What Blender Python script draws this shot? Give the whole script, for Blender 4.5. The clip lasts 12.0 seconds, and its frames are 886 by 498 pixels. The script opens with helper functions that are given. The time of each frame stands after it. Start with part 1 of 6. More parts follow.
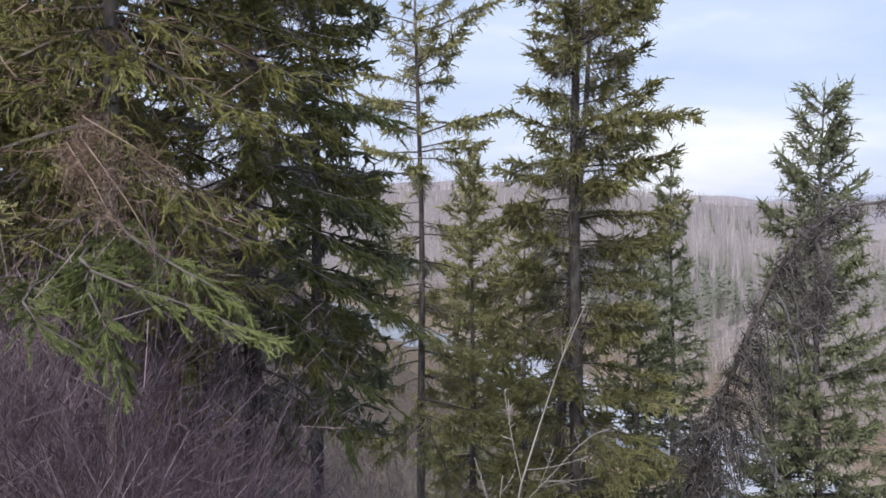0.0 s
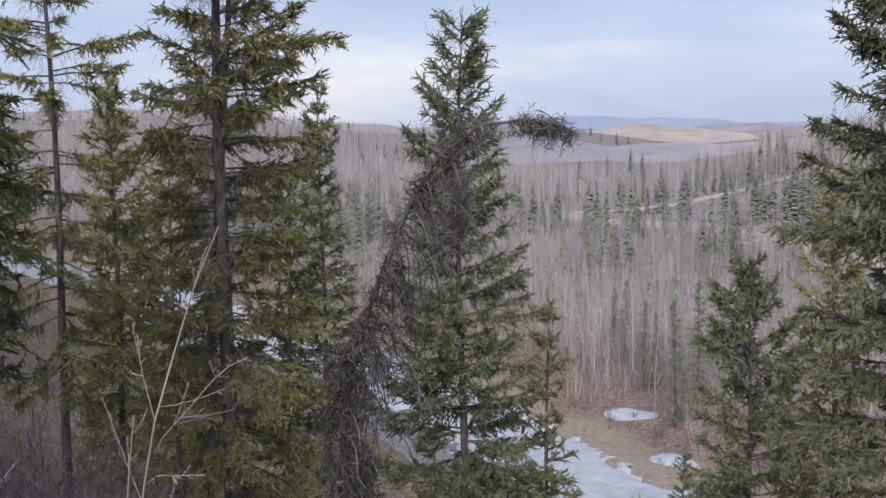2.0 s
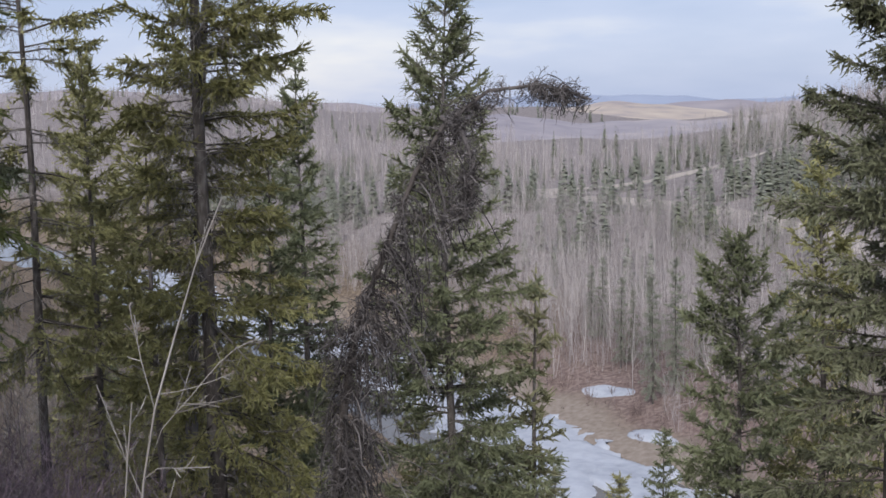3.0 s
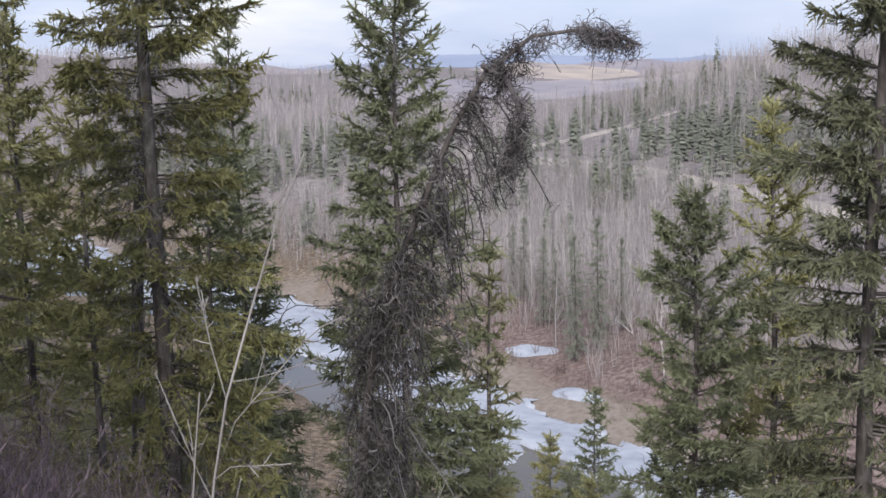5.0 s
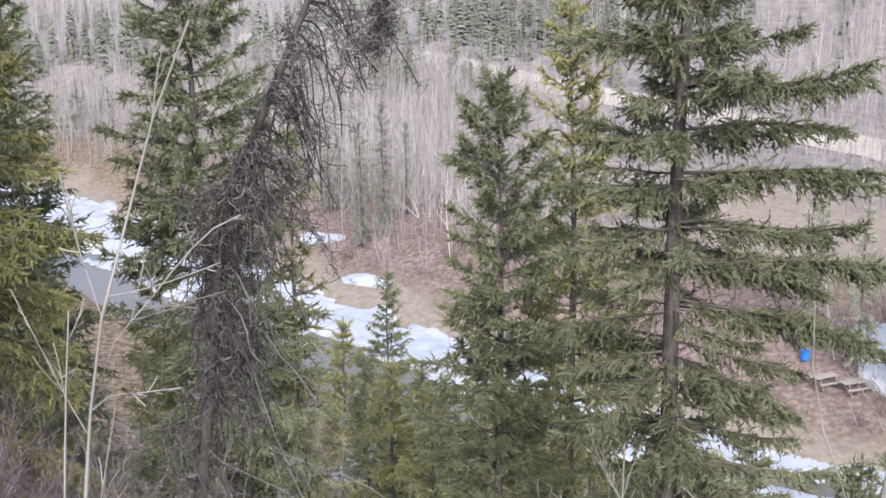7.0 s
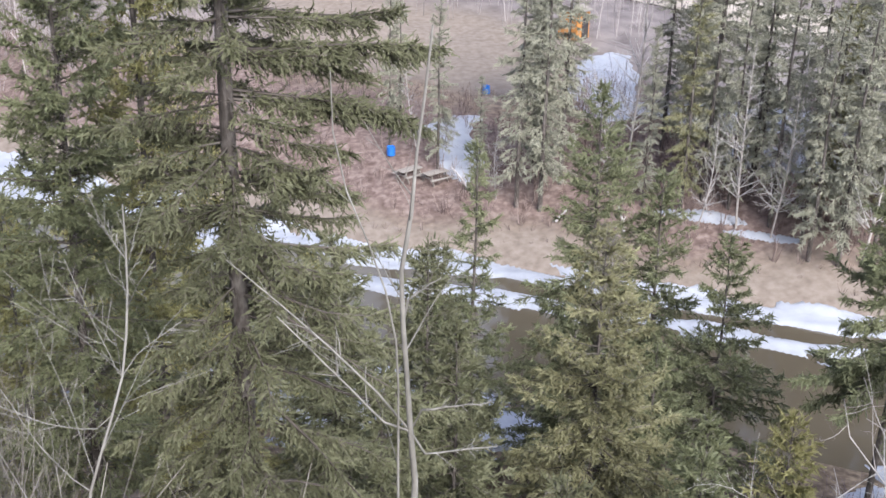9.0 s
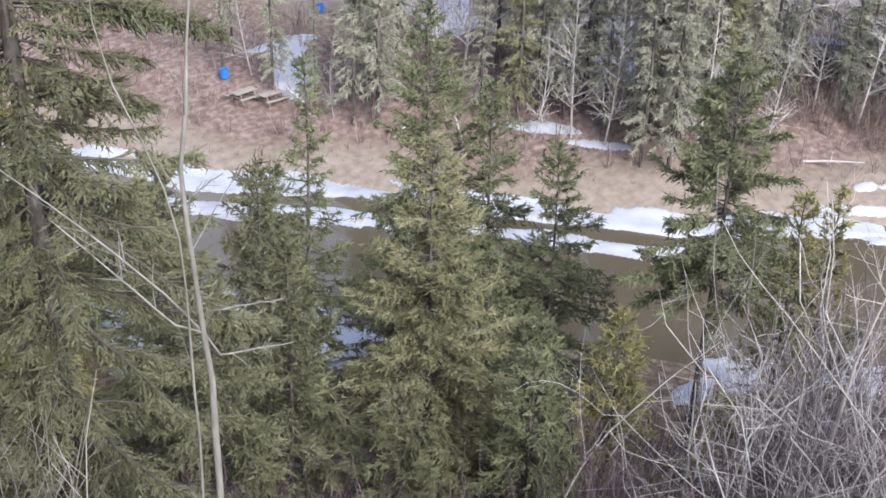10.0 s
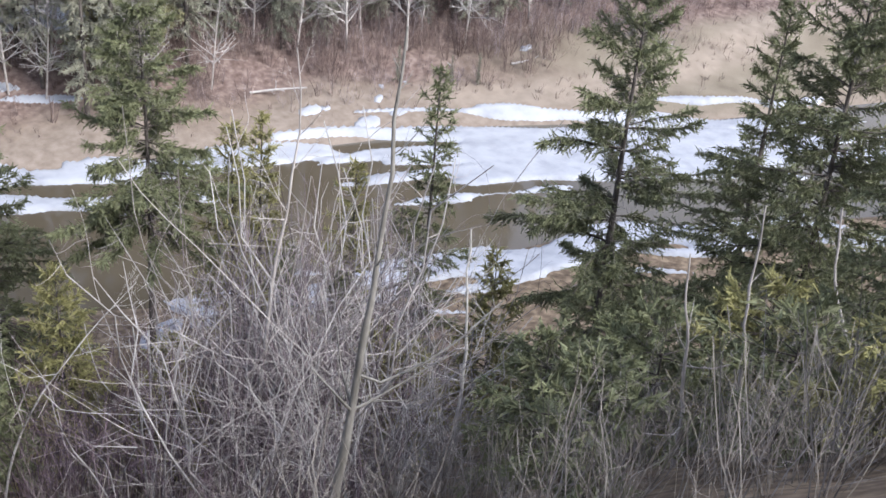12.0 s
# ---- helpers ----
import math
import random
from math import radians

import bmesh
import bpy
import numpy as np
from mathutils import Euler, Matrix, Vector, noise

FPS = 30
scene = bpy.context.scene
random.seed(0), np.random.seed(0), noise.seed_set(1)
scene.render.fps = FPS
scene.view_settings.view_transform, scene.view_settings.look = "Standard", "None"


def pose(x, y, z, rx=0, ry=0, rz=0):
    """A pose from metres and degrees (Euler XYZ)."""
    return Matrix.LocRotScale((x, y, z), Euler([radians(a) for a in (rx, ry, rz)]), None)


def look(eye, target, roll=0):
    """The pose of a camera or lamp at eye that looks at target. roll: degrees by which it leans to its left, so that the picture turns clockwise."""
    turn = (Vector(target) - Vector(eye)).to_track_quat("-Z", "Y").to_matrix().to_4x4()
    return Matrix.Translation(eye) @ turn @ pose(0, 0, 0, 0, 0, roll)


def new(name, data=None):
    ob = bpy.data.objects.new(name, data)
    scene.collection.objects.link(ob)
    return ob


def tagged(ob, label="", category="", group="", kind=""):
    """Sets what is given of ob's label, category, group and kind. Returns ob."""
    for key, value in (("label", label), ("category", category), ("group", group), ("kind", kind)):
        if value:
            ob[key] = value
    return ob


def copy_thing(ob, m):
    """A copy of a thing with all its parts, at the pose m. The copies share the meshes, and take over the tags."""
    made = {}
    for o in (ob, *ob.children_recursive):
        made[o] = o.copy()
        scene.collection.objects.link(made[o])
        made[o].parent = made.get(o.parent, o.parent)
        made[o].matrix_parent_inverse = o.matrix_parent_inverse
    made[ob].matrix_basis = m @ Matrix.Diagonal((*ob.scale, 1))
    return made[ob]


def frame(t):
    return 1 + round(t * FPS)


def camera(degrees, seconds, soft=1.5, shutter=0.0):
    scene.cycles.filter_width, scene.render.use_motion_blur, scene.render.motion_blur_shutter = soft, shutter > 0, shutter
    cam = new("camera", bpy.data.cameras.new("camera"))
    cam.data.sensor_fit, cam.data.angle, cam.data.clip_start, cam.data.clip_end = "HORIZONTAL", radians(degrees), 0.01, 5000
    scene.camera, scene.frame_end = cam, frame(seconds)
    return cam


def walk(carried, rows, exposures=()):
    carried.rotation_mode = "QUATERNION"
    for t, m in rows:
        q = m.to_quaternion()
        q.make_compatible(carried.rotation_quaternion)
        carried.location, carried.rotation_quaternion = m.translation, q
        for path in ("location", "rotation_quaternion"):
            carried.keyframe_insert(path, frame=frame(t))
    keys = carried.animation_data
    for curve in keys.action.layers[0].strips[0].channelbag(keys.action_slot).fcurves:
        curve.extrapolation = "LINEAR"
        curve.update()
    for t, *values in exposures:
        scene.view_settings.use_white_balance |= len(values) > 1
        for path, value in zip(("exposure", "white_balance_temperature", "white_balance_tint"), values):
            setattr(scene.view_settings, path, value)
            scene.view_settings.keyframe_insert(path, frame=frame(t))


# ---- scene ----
cam = camera(41.0, 12.0, soft=1.6)

PATH = [
    (0, (4.08, 2.702, 25.367), (2.963, 4.359, 25.29), -0.4),
    (0.5, (4.113, 2.769, 25.359), (3.179, 4.534, 25.249), -0.7),
    (1, (4.161, 2.8, 25.347), (3.366, 4.63, 25.207), -0.9),
    (1.5, (4.169, 2.843, 25.327), (3.492, 4.715, 25.14), -0.8),
    (2, (4.043, 2.95, 25.324), (3.451, 4.85, 25.121), -0.8),
    (2.5, (3.906, 3.098, 25.3), (3.35, 5.008, 25.095), -0.9),
    (3, (3.762, 3.244, 25.259), (3.212, 5.152, 25.02), -1.2),
    (3.2, (3.704, 3.299, 25.243), (3.165, 5.209, 24.993), -1.4),
    (5, (2.99, 3.618, 25.204), (2.581, 5.551, 24.898), -1.5),
    (5.5, (2.772, 3.695, 25.191), (2.365, 5.623, 24.85), -1.4),
    (6, (2.612, 3.812, 25.162), (2.206, 5.729, 24.762), -1.2),
    (6.5, (2.534, 3.958, 25.139), (2.231, 5.883, 24.688), -1.2),
    (7, (2.533, 4.035, 25.132), (2.49, 5.971, 24.631), -0.9),
    (7.2, (2.544, 4.038, 25.124), (2.605, 5.963, 24.585), -0.7),
    (8.8, (2.955, 3.654, 24.993), (3.506, 5.415, 24.22), 1.2),
    (9, (3.046, 3.6, 24.958), (3.637, 5.336, 24.161), 1.3),
    (9.5, (3.279, 3.493, 24.8), (3.975, 5.159, 23.941), 1.5),
    (10, (3.593, 3.34, 24.67), (4.395, 4.932, 23.763), 1.9),
    (10.5, (3.92, 3.142, 24.618), (4.847, 4.641, 23.672), 2.7),
    (11, (4.364, 2.807, 24.626), (5.439, 4.191, 23.662), 3.7),
    (11.5, (4.774, 2.486, 24.641), (6.019, 3.723, 23.681), 4.6),
    (12, (5.236, 2.014, 24.663), (6.648, 3.069, 23.717), 5.2),
]
EXPOSURES = [(0, 0.36, 6500, 10), (0.5, 0.08, 6500, 10), (1.5, 0.1, 6500, 10), (3.2, 0.06, 6500, 10), (5.0, 0.27, 6500, 10), (5.5, 0.28, 6500, 10), (6.5, 0.92, 6550, 10), (7.2, 0.95, 6550, 10), (9, 0.97, 6550, 11), (10.5, 0.97, 6550, 11), (12, 0.86, 6550, 10)]
walk(cam, [(t, look(eye, target, roll)) for t, eye, target, roll in PATH], EXPOSURES)

# ---------------------------------------------------------------- world and sun
SUN_EL, SUN_AZ = 37.0, 174.0


def sky_world():
    world = bpy.data.worlds.new("overcast_sky")
    scene.world = world
    world.use_nodes = True
    nt = world.node_tree
    nt.nodes.clear()
    out = nt.nodes.new("ShaderNodeOutputWorld")
    sky = nt.nodes.new("ShaderNodeTexSky")
    sky.sky_type, sky.sun_disc = "NISHITA", False
    sky.sun_elevation, sky.sun_rotation = radians(SUN_EL), radians(SUN_AZ)
    clear = nt.nodes.new("ShaderNodeBackground")
    clear.inputs["Strength"].default_value = 0.12
    nt.links.new(sky.outputs[0], clear.inputs["Color"])
    # broken cloud deck: stretched noise over the dome
    co = nt.nodes.new("ShaderNodeTexCoord")
    mp = nt.nodes.new("ShaderNodeMapping")
    mp.inputs["Scale"].default_value = (1.3, 1.3, 5.5)
    mp.inputs["Location"].default_value = (1.15, 0.45, 0.18)
    nt.links.new(co.outputs["Generated"], mp.inputs["Vector"])
    n1 = nt.nodes.new("ShaderNodeTexNoise")
    n1.inputs["Scale"].default_value, n1.inputs["Detail"].default_value = 2.2, 5.0
    n1.inputs["Roughness"].default_value = 0.5
    nt.links.new(mp.outputs[0], n1.inputs["Vector"])
    ramp = nt.nodes.new("ShaderNodeValToRGB")
    e = ramp.color_ramp.elements
    e[0].position, e[0].color = 0.38, (0.43, 0.52, 0.76, 1)
    e[1].position, e[1].color = 0.76, (1.0, 0.96, 0.93, 1)
    mid = e.new(0.54)
    mid.color = (0.55, 0.62, 0.84, 1)
    nt.links.new(n1.outputs["Fac"], ramp.inputs[0])
    cloud = nt.nodes.new("ShaderNodeBackground")
    cloud.inputs["Strength"].default_value = 1.0
    nt.links.new(ramp.outputs[0], cloud.inputs["Color"])
    mix = nt.nodes.new("ShaderNodeMixShader")
    mix.inputs[0].default_value = 0.85
    nt.links.new(clear.outputs[0], mix.inputs[1])
    nt.links.new(cloud.outputs[0], mix.inputs[2])
    nt.links.new(mix.outputs[0], out.inputs["Surface"])


sky_world()
sun = new("sun", bpy.data.lights.new("sun", "SUN"))
sun.data.energy, sun.data.angle, sun.data.color = 4.6, radians(40), (1.0, 0.97, 0.93)
sun.matrix_world = look((math.sin(radians(SUN_AZ)) * 50, math.cos(radians(SUN_AZ)) * 50, 50 * math.tan(radians(SUN_EL))), (0, 0, 0))


# ---------------------------------------------------------------- materials
def material(name, stops, scale=4.0, rough=0.85, bump=0.3, bump_scale=None, per_object=0.0, per_island=0.0, spec=0.25, detail=6.0, stretch=(1, 1, 1), translucent=0.0):
    """A rough natural surface: a colour ramp over two scales of noise, with relief."""
    m = bpy.data.materials.new(name)
    m.use_nodes = True
    nt = m.node_tree
    bs = nt.nodes["Principled BSDF"]
    co = nt.nodes.new("ShaderNodeTexCoord")
    mp = nt.nodes.new("ShaderNodeMapping")
    mp.inputs["Scale"].default_value = stretch
    nt.links.new(co.outputs["Object"], mp.inputs["Vector"])
    fine = nt.nodes.new("ShaderNodeTexNoise")
    fine.inputs["Scale"].default_value, fine.inputs["Detail"].default_value = scale, detail
    nt.links.new(mp.outputs[0], fine.inputs["Vector"])
    wide = nt.nodes.new("ShaderNodeTexNoise")
    wide.inputs["Scale"].default_value, wide.inputs["Detail"].default_value = scale * 0.13, 3.0
    nt.links.new(mp.outputs[0], wide.inputs["Vector"])
    mixv = nt.nodes.new("ShaderNodeMath")
    mixv.operation = "MULTIPLY_ADD"
    mixv.inputs[1].default_value = 0.5
    half = nt.nodes.new("ShaderNodeMath")
    half.operation = "MULTIPLY"
    half.inputs[1].default_value = 0.5
    nt.links.new(wide.outputs["Fac"], half.inputs[0])
    nt.links.new(fine.outputs["Fac"], mixv.inputs[0])
    nt.links.new(half.outputs[0], mixv.inputs[2])
    value = mixv.outputs[0]
    for amount, node_type, socket in ((per_object, "ShaderNodeObjectInfo", "Random"), (per_island, "ShaderNodeNewGeometry", "Random Per Island")):
        if amount:
            info = nt.nodes.new(node_type)
            add = nt.nodes.new("ShaderNodeMath")
            add.operation = "MULTIPLY_ADD"
            add.inputs[1].default_value = amount
            off = nt.nodes.new("ShaderNodeMath")
            off.operation = "SUBTRACT"
            off.inputs[1].default_value = amount * 0.5
            nt.links.new(value, off.inputs[0])
            nt.links.new(info.outputs[socket], add.inputs[0])
            nt.links.new(off.outputs[0], add.inputs[2])
            value = add.outputs[0]
    ramp = nt.nodes.new("ShaderNodeValToRGB")
    el = ramp.color_ramp.elements
    while len(el) < len(stops):
        el.new(0.5)
    for item, (p, c) in zip(el, stops):
        item.position, item.color = p, (*c, 1)
    nt.links.new(value, ramp.inputs[0])
    nt.links.new(ramp.outputs[0], bs.inputs["Base Color"])
    bs.inputs["Roughness"].default_value = rough
    bs.inputs["Specular IOR Level"].default_value = spec
    if bump:
        bn = nt.nodes.new("ShaderNodeTexNoise")
        bn.inputs["Scale"].default_value, bn.inputs["Detail"].default_value = bump_scale or scale * 3, 4.0
        nt.links.new(mp.outputs[0], bn.inputs["Vector"])
        bp = nt.nodes.new("ShaderNodeBump")
        bp.inputs["Strength"].default_value, bp.inputs["Distance"].default_value = bump, 0.05
        nt.links.new(bn.outputs["Fac"], bp.inputs["Height"])
        nt.links.new(bp.outputs[0], bs.inputs["Normal"])
    if translucent:
        out = nt.nodes["Material Output"]
        tr = nt.nodes.new("ShaderNodeBsdfTranslucent")
        nt.links.new(ramp.outputs[0], tr.inputs["Color"])
        mx = nt.nodes.new("ShaderNodeMixShader")
        mx.inputs[0].default_value = translucent
        nt.links.new(bs.outputs[0], mx.inputs[1])
        nt.links.new(tr.outputs[0], mx.inputs[2])
        nt.links.new(mx.outputs[0], out.inputs["Surface"])
    return m


M = {}
M["needle_olive"] = material("needles_olive", [(0.22, (0.11, 0.107, 0.05)), (0.5, (0.265, 0.256, 0.118)), (0.78, (0.43, 0.417, 0.215))], scale=1.6, rough=0.6, bump=0, per_island=0.16, translucent=0.16)
M["needle_green"] = material("needles_green", [(0.22, (0.064, 0.072, 0.042)), (0.5, (0.164, 0.18, 0.103)), (0.78, (0.275, 0.298, 0.185))], scale=1.6, rough=0.6, bump=0, per_island=0.16, translucent=0.16)
M["needle_yellow"] = material("needles_yellowing", [(0.22, (0.08, 0.08, 0.045)), (0.5, (0.208, 0.205, 0.118)), (0.78, (0.345, 0.34, 0.21))], scale=1.6, rough=0.6, bump=0, per_island=0.16, translucent=0.16)
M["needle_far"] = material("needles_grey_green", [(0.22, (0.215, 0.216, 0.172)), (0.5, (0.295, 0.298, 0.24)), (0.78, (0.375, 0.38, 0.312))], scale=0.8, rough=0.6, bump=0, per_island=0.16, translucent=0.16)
M["needle_fresh"] = material("needles_fresh_green", [(0.22, (0.042, 0.054, 0.018)), (0.5, (0.112, 0.132, 0.045)), (0.78, (0.19, 0.215, 0.088))], scale=1.6, rough=0.6, bump=0, per_island=0.16, translucent=0.16)
M["needle_dark"] = material("needles_dark_green", [(0.22, (0.075, 0.086, 0.058)), (0.5, (0.16, 0.178, 0.122)), (0.78, (0.265, 0.282, 0.20))], scale=1.6, rough=0.6, bump=0, per_island=0.16, translucent=0.16)
# Spruce green paled and greyed so its colour stands in for haze.
M["needle_hazy"] = material("needles_haze_green", [(0.22, (0.11, 0.12, 0.095)), (0.5, (0.205, 0.218, 0.175)), (0.78, (0.31, 0.322, 0.268))], scale=1.6, rough=0.7, bump=0, per_island=0.16, translucent=0.16)
M["needle_moss"] = material("needles_moss_green", [(0.22, (0.055, 0.056, 0.018)), (0.5, (0.15, 0.148, 0.046)), (0.78, (0.27, 0.265, 0.10))], scale=1.6, rough=0.6, bump=0, per_island=0.16, translucent=0.16)
M["needle_ochre"] = material("needles_ochre_green", [(0.22, (0.085, 0.083, 0.035)), (0.5, (0.215, 0.208, 0.088)), (0.78, (0.36, 0.35, 0.165))], scale=1.6, rough=0.6, bump=0, per_island=0.16, translucent=0.16)
# Grey-olive for the large spruce; its darkness paints shade onto lower slope trees.
M["needle_sombre"] = material("needles_olive_shaded", [(0.22, (0.048, 0.051, 0.031)), (0.5, (0.126, 0.132, 0.079)), (0.78, (0.218, 0.226, 0.145))], scale=1.6, rough=0.6, bump=0, per_island=0.16, translucent=0.12)
M["birch"] = material("white_birch_bark", [(0.32, (0.16, 0.15, 0.145)), (0.46, (0.46, 0.45, 0.44)), (0.75, (0.62, 0.61, 0.60))], scale=7, rough=0.8, bump=0.2, per_object=0.15, stretch=(1, 1, 2.5))
M["bark"] = material("spruce_bark", [(0.34, (0.036, 0.031, 0.029)), (0.5, (0.088, 0.077, 0.072)), (0.66, (0.19, 0.175, 0.168))], scale=14, rough=0.95, bump=0.8, bump_scale=22, stretch=(1, 1, 0.35))
M["dead_twig"] = material("dead_twigs_grey", [(0.3, (0.11, 0.099, 0.092)), (0.5, (0.20, 0.184, 0.175)), (0.72, (0.33, 0.31, 0.298))], scale=3, rough=0.95, bump=0, per_island=0.4)
M["dead_dark"] = material("dead_twigs_dark", [(0.3, (0.04, 0.034, 0.032)), (0.5, (0.075, 0.065, 0.062)), (0.72, (0.15, 0.135, 0.13))], scale=3, rough=0.95, bump=0, per_island=0.4)
M["dead_brown"] = material("dead_twigs_brown", [(0.3, (0.085, 0.055, 0.043)), (0.5, (0.165, 0.115, 0.092)), (0.72, (0.27, 0.205, 0.17))], scale=3, rough=0.95, bump=0, per_island=0.4)
M["limb_wood"] = material("spruce_limb_wood", [(0.3, (0.045, 0.038, 0.035)), (0.5, (0.09, 0.078, 0.072)), (0.72, (0.16, 0.145, 0.135))], scale=3, rough=0.95, bump=0, per_island=0.3)
M["dead_veil"] = material("dead_hanging_twigs", [(0.3, (0.03, 0.026, 0.026)), (0.5, (0.064, 0.057, 0.058)), (0.72, (0.16, 0.147, 0.148))], scale=3, rough=0.95, bump=0, per_island=0.45)
M["twig_pale"] = material("pale_young_bark", [(0.3, (0.19, 0.174, 0.168)), (0.5, (0.36, 0.336, 0.328)), (0.75, (0.55, 0.525, 0.515))], scale=6, rough=0.85, bump=0.2, per_object=0.2, stretch=(1, 1, 0.5))
M["young_bark"] = material("young_aspen_bark", [(0.3, (0.085, 0.081, 0.074)), (0.5, (0.19, 0.184, 0.173)), (0.75, (0.36, 0.353, 0.338))], scale=9, rough=0.85, bump=0.3, stretch=(1, 1, 0.35))
M["aspen"] = material("aspen_bark", [(0.3, (0.19, 0.18, 0.183)), (0.5, (0.36, 0.345, 0.348)), (0.75, (0.53, 0.52, 0.52))], scale=6, rough=0.85, bump=0.2, per_object=0.2, stretch=(1, 1, 0.5))
M["aspen_far"] = material("aspen_wood", [(0.25, (0.185, 0.165, 0.168)), (0.5, (0.265, 0.24, 0.243)), (0.8, (0.43, 0.40, 0.398))], scale=0.4, rough=0.9, bump=0, per_island=0.5)
M["red_twig"] = material("red_brown_twigs", [(0.3, (0.06, 0.042, 0.052)), (0.5, (0.12, 0.087, 0.108)), (0.72, (0.25, 0.197, 0.228))], scale=2, rough=0.85, bump=0, per_island=0.45)
M["willow"] = material("willow_twigs", [(0.3, (0.085, 0.06, 0.057)), (0.5, (0.17, 0.127, 0.119)), (0.75, (0.31, 0.25, 0.235))], scale=0.5, rough=0.9, bump=0, per_island=0.5)
M["twig_mauve"] = material("mauve_fine_twigs", [(0.3, (0.10, 0.08, 0.088)), (0.5, (0.20, 0.167, 0.18)), (0.72, (0.35, 0.305, 0.322))], scale=2, rough=0.85, bump=0, per_island=0.4)
M["snow"] = material("old_snow", [(0.3, (0.205, 0.222, 0.262)), (0.5, (0.305, 0.325, 0.372)), (0.75, (0.385, 0.405, 0.455))], scale=1.2, rough=0.7, bump=0.5, bump_scale=2.2, spec=0.3)
M["gravel"] = material("pale_gravel", [(0.3, (0.25, 0.215, 0.185)), (0.5, (0.33, 0.295, 0.26)), (0.75, (0.41, 0.375, 0.335))], scale=1.5, rough=0.95, bump=0.3)
M["timber"] = material("weathered_timber", [(0.3, (0.16, 0.145, 0.13)), (0.6, (0.29, 0.265, 0.245))], scale=6, rough=0.9, bump=0.3, stretch=(0.2, 3, 3))
M["blue_plastic"] = material("blue_painted_steel", [(0.3, (0.01, 0.10, 0.42)), (0.7, (0.02, 0.17, 0.55))], scale=5, rough=0.4, bump=0.05, spec=0.5)
M["orange"] = material("orange_brown_paint", [(0.3, (0.38, 0.17, 0.05)), (0.7, (0.5, 0.25, 0.09))], scale=3, rough=0.7, bump=0.1)
M["dark_paint"] = material("dark_weathered_boards", [(0.3, (0.03, 0.028, 0.03)), (0.7, (0.07, 0.065, 0.065))], scale=3, rough=0.8, bump=0.2)
# Bare brown woods, greyed towards lilac to imitate distance haze.
M["ridge_brown"] = material("far_bare_forest_hazed", [(0.3, (0.17, 0.155, 0.175)), (0.5, (0.235, 0.212, 0.232)), (0.72, (0.31, 0.28, 0.285))], scale=0.02, rough=1, bump=0, detail=10, stretch=(1, 1, 3))
M["far_field"] = material("far_dry_fields", [(0.35, (0.22, 0.195, 0.21)), (0.5, (0.32, 0.275, 0.245)), (0.65, (0.40, 0.345, 0.29))], scale=0.035, rough=1, bump=0, detail=9, stretch=(1, 1, 6))
# Leafless woods whose mauve cast is haze put into the colour.
M["ridge_mauve"] = material("far_woods_haze_mauve", [(0.3, (0.185, 0.172, 0.205)), (0.5, (0.25, 0.23, 0.25)), (0.68, (0.34, 0.30, 0.285))], scale=0.05, rough=1, bump=0, detail=10, stretch=(1, 1, 4))
# Blue of distance haze is painted into this ridge's base colour.
M["ridge_haze"] = material("distant_haze_blue_forest", [(0.3, (0.20, 0.235, 0.32)), (0.6, (0.25, 0.285, 0.37))], scale=0.006, rough=1, bump=0, detail=9, stretch=(1, 1, 3))


def water_material():
    m = material("river_water", [(0.3, (0.06, 0.05, 0.036)), (0.7, (0.095, 0.08, 0.058))], scale=0.15, rough=0.05, bump=0.12, bump_scale=1.3, spec=0.5)
    return m


M["water"] = water_material()


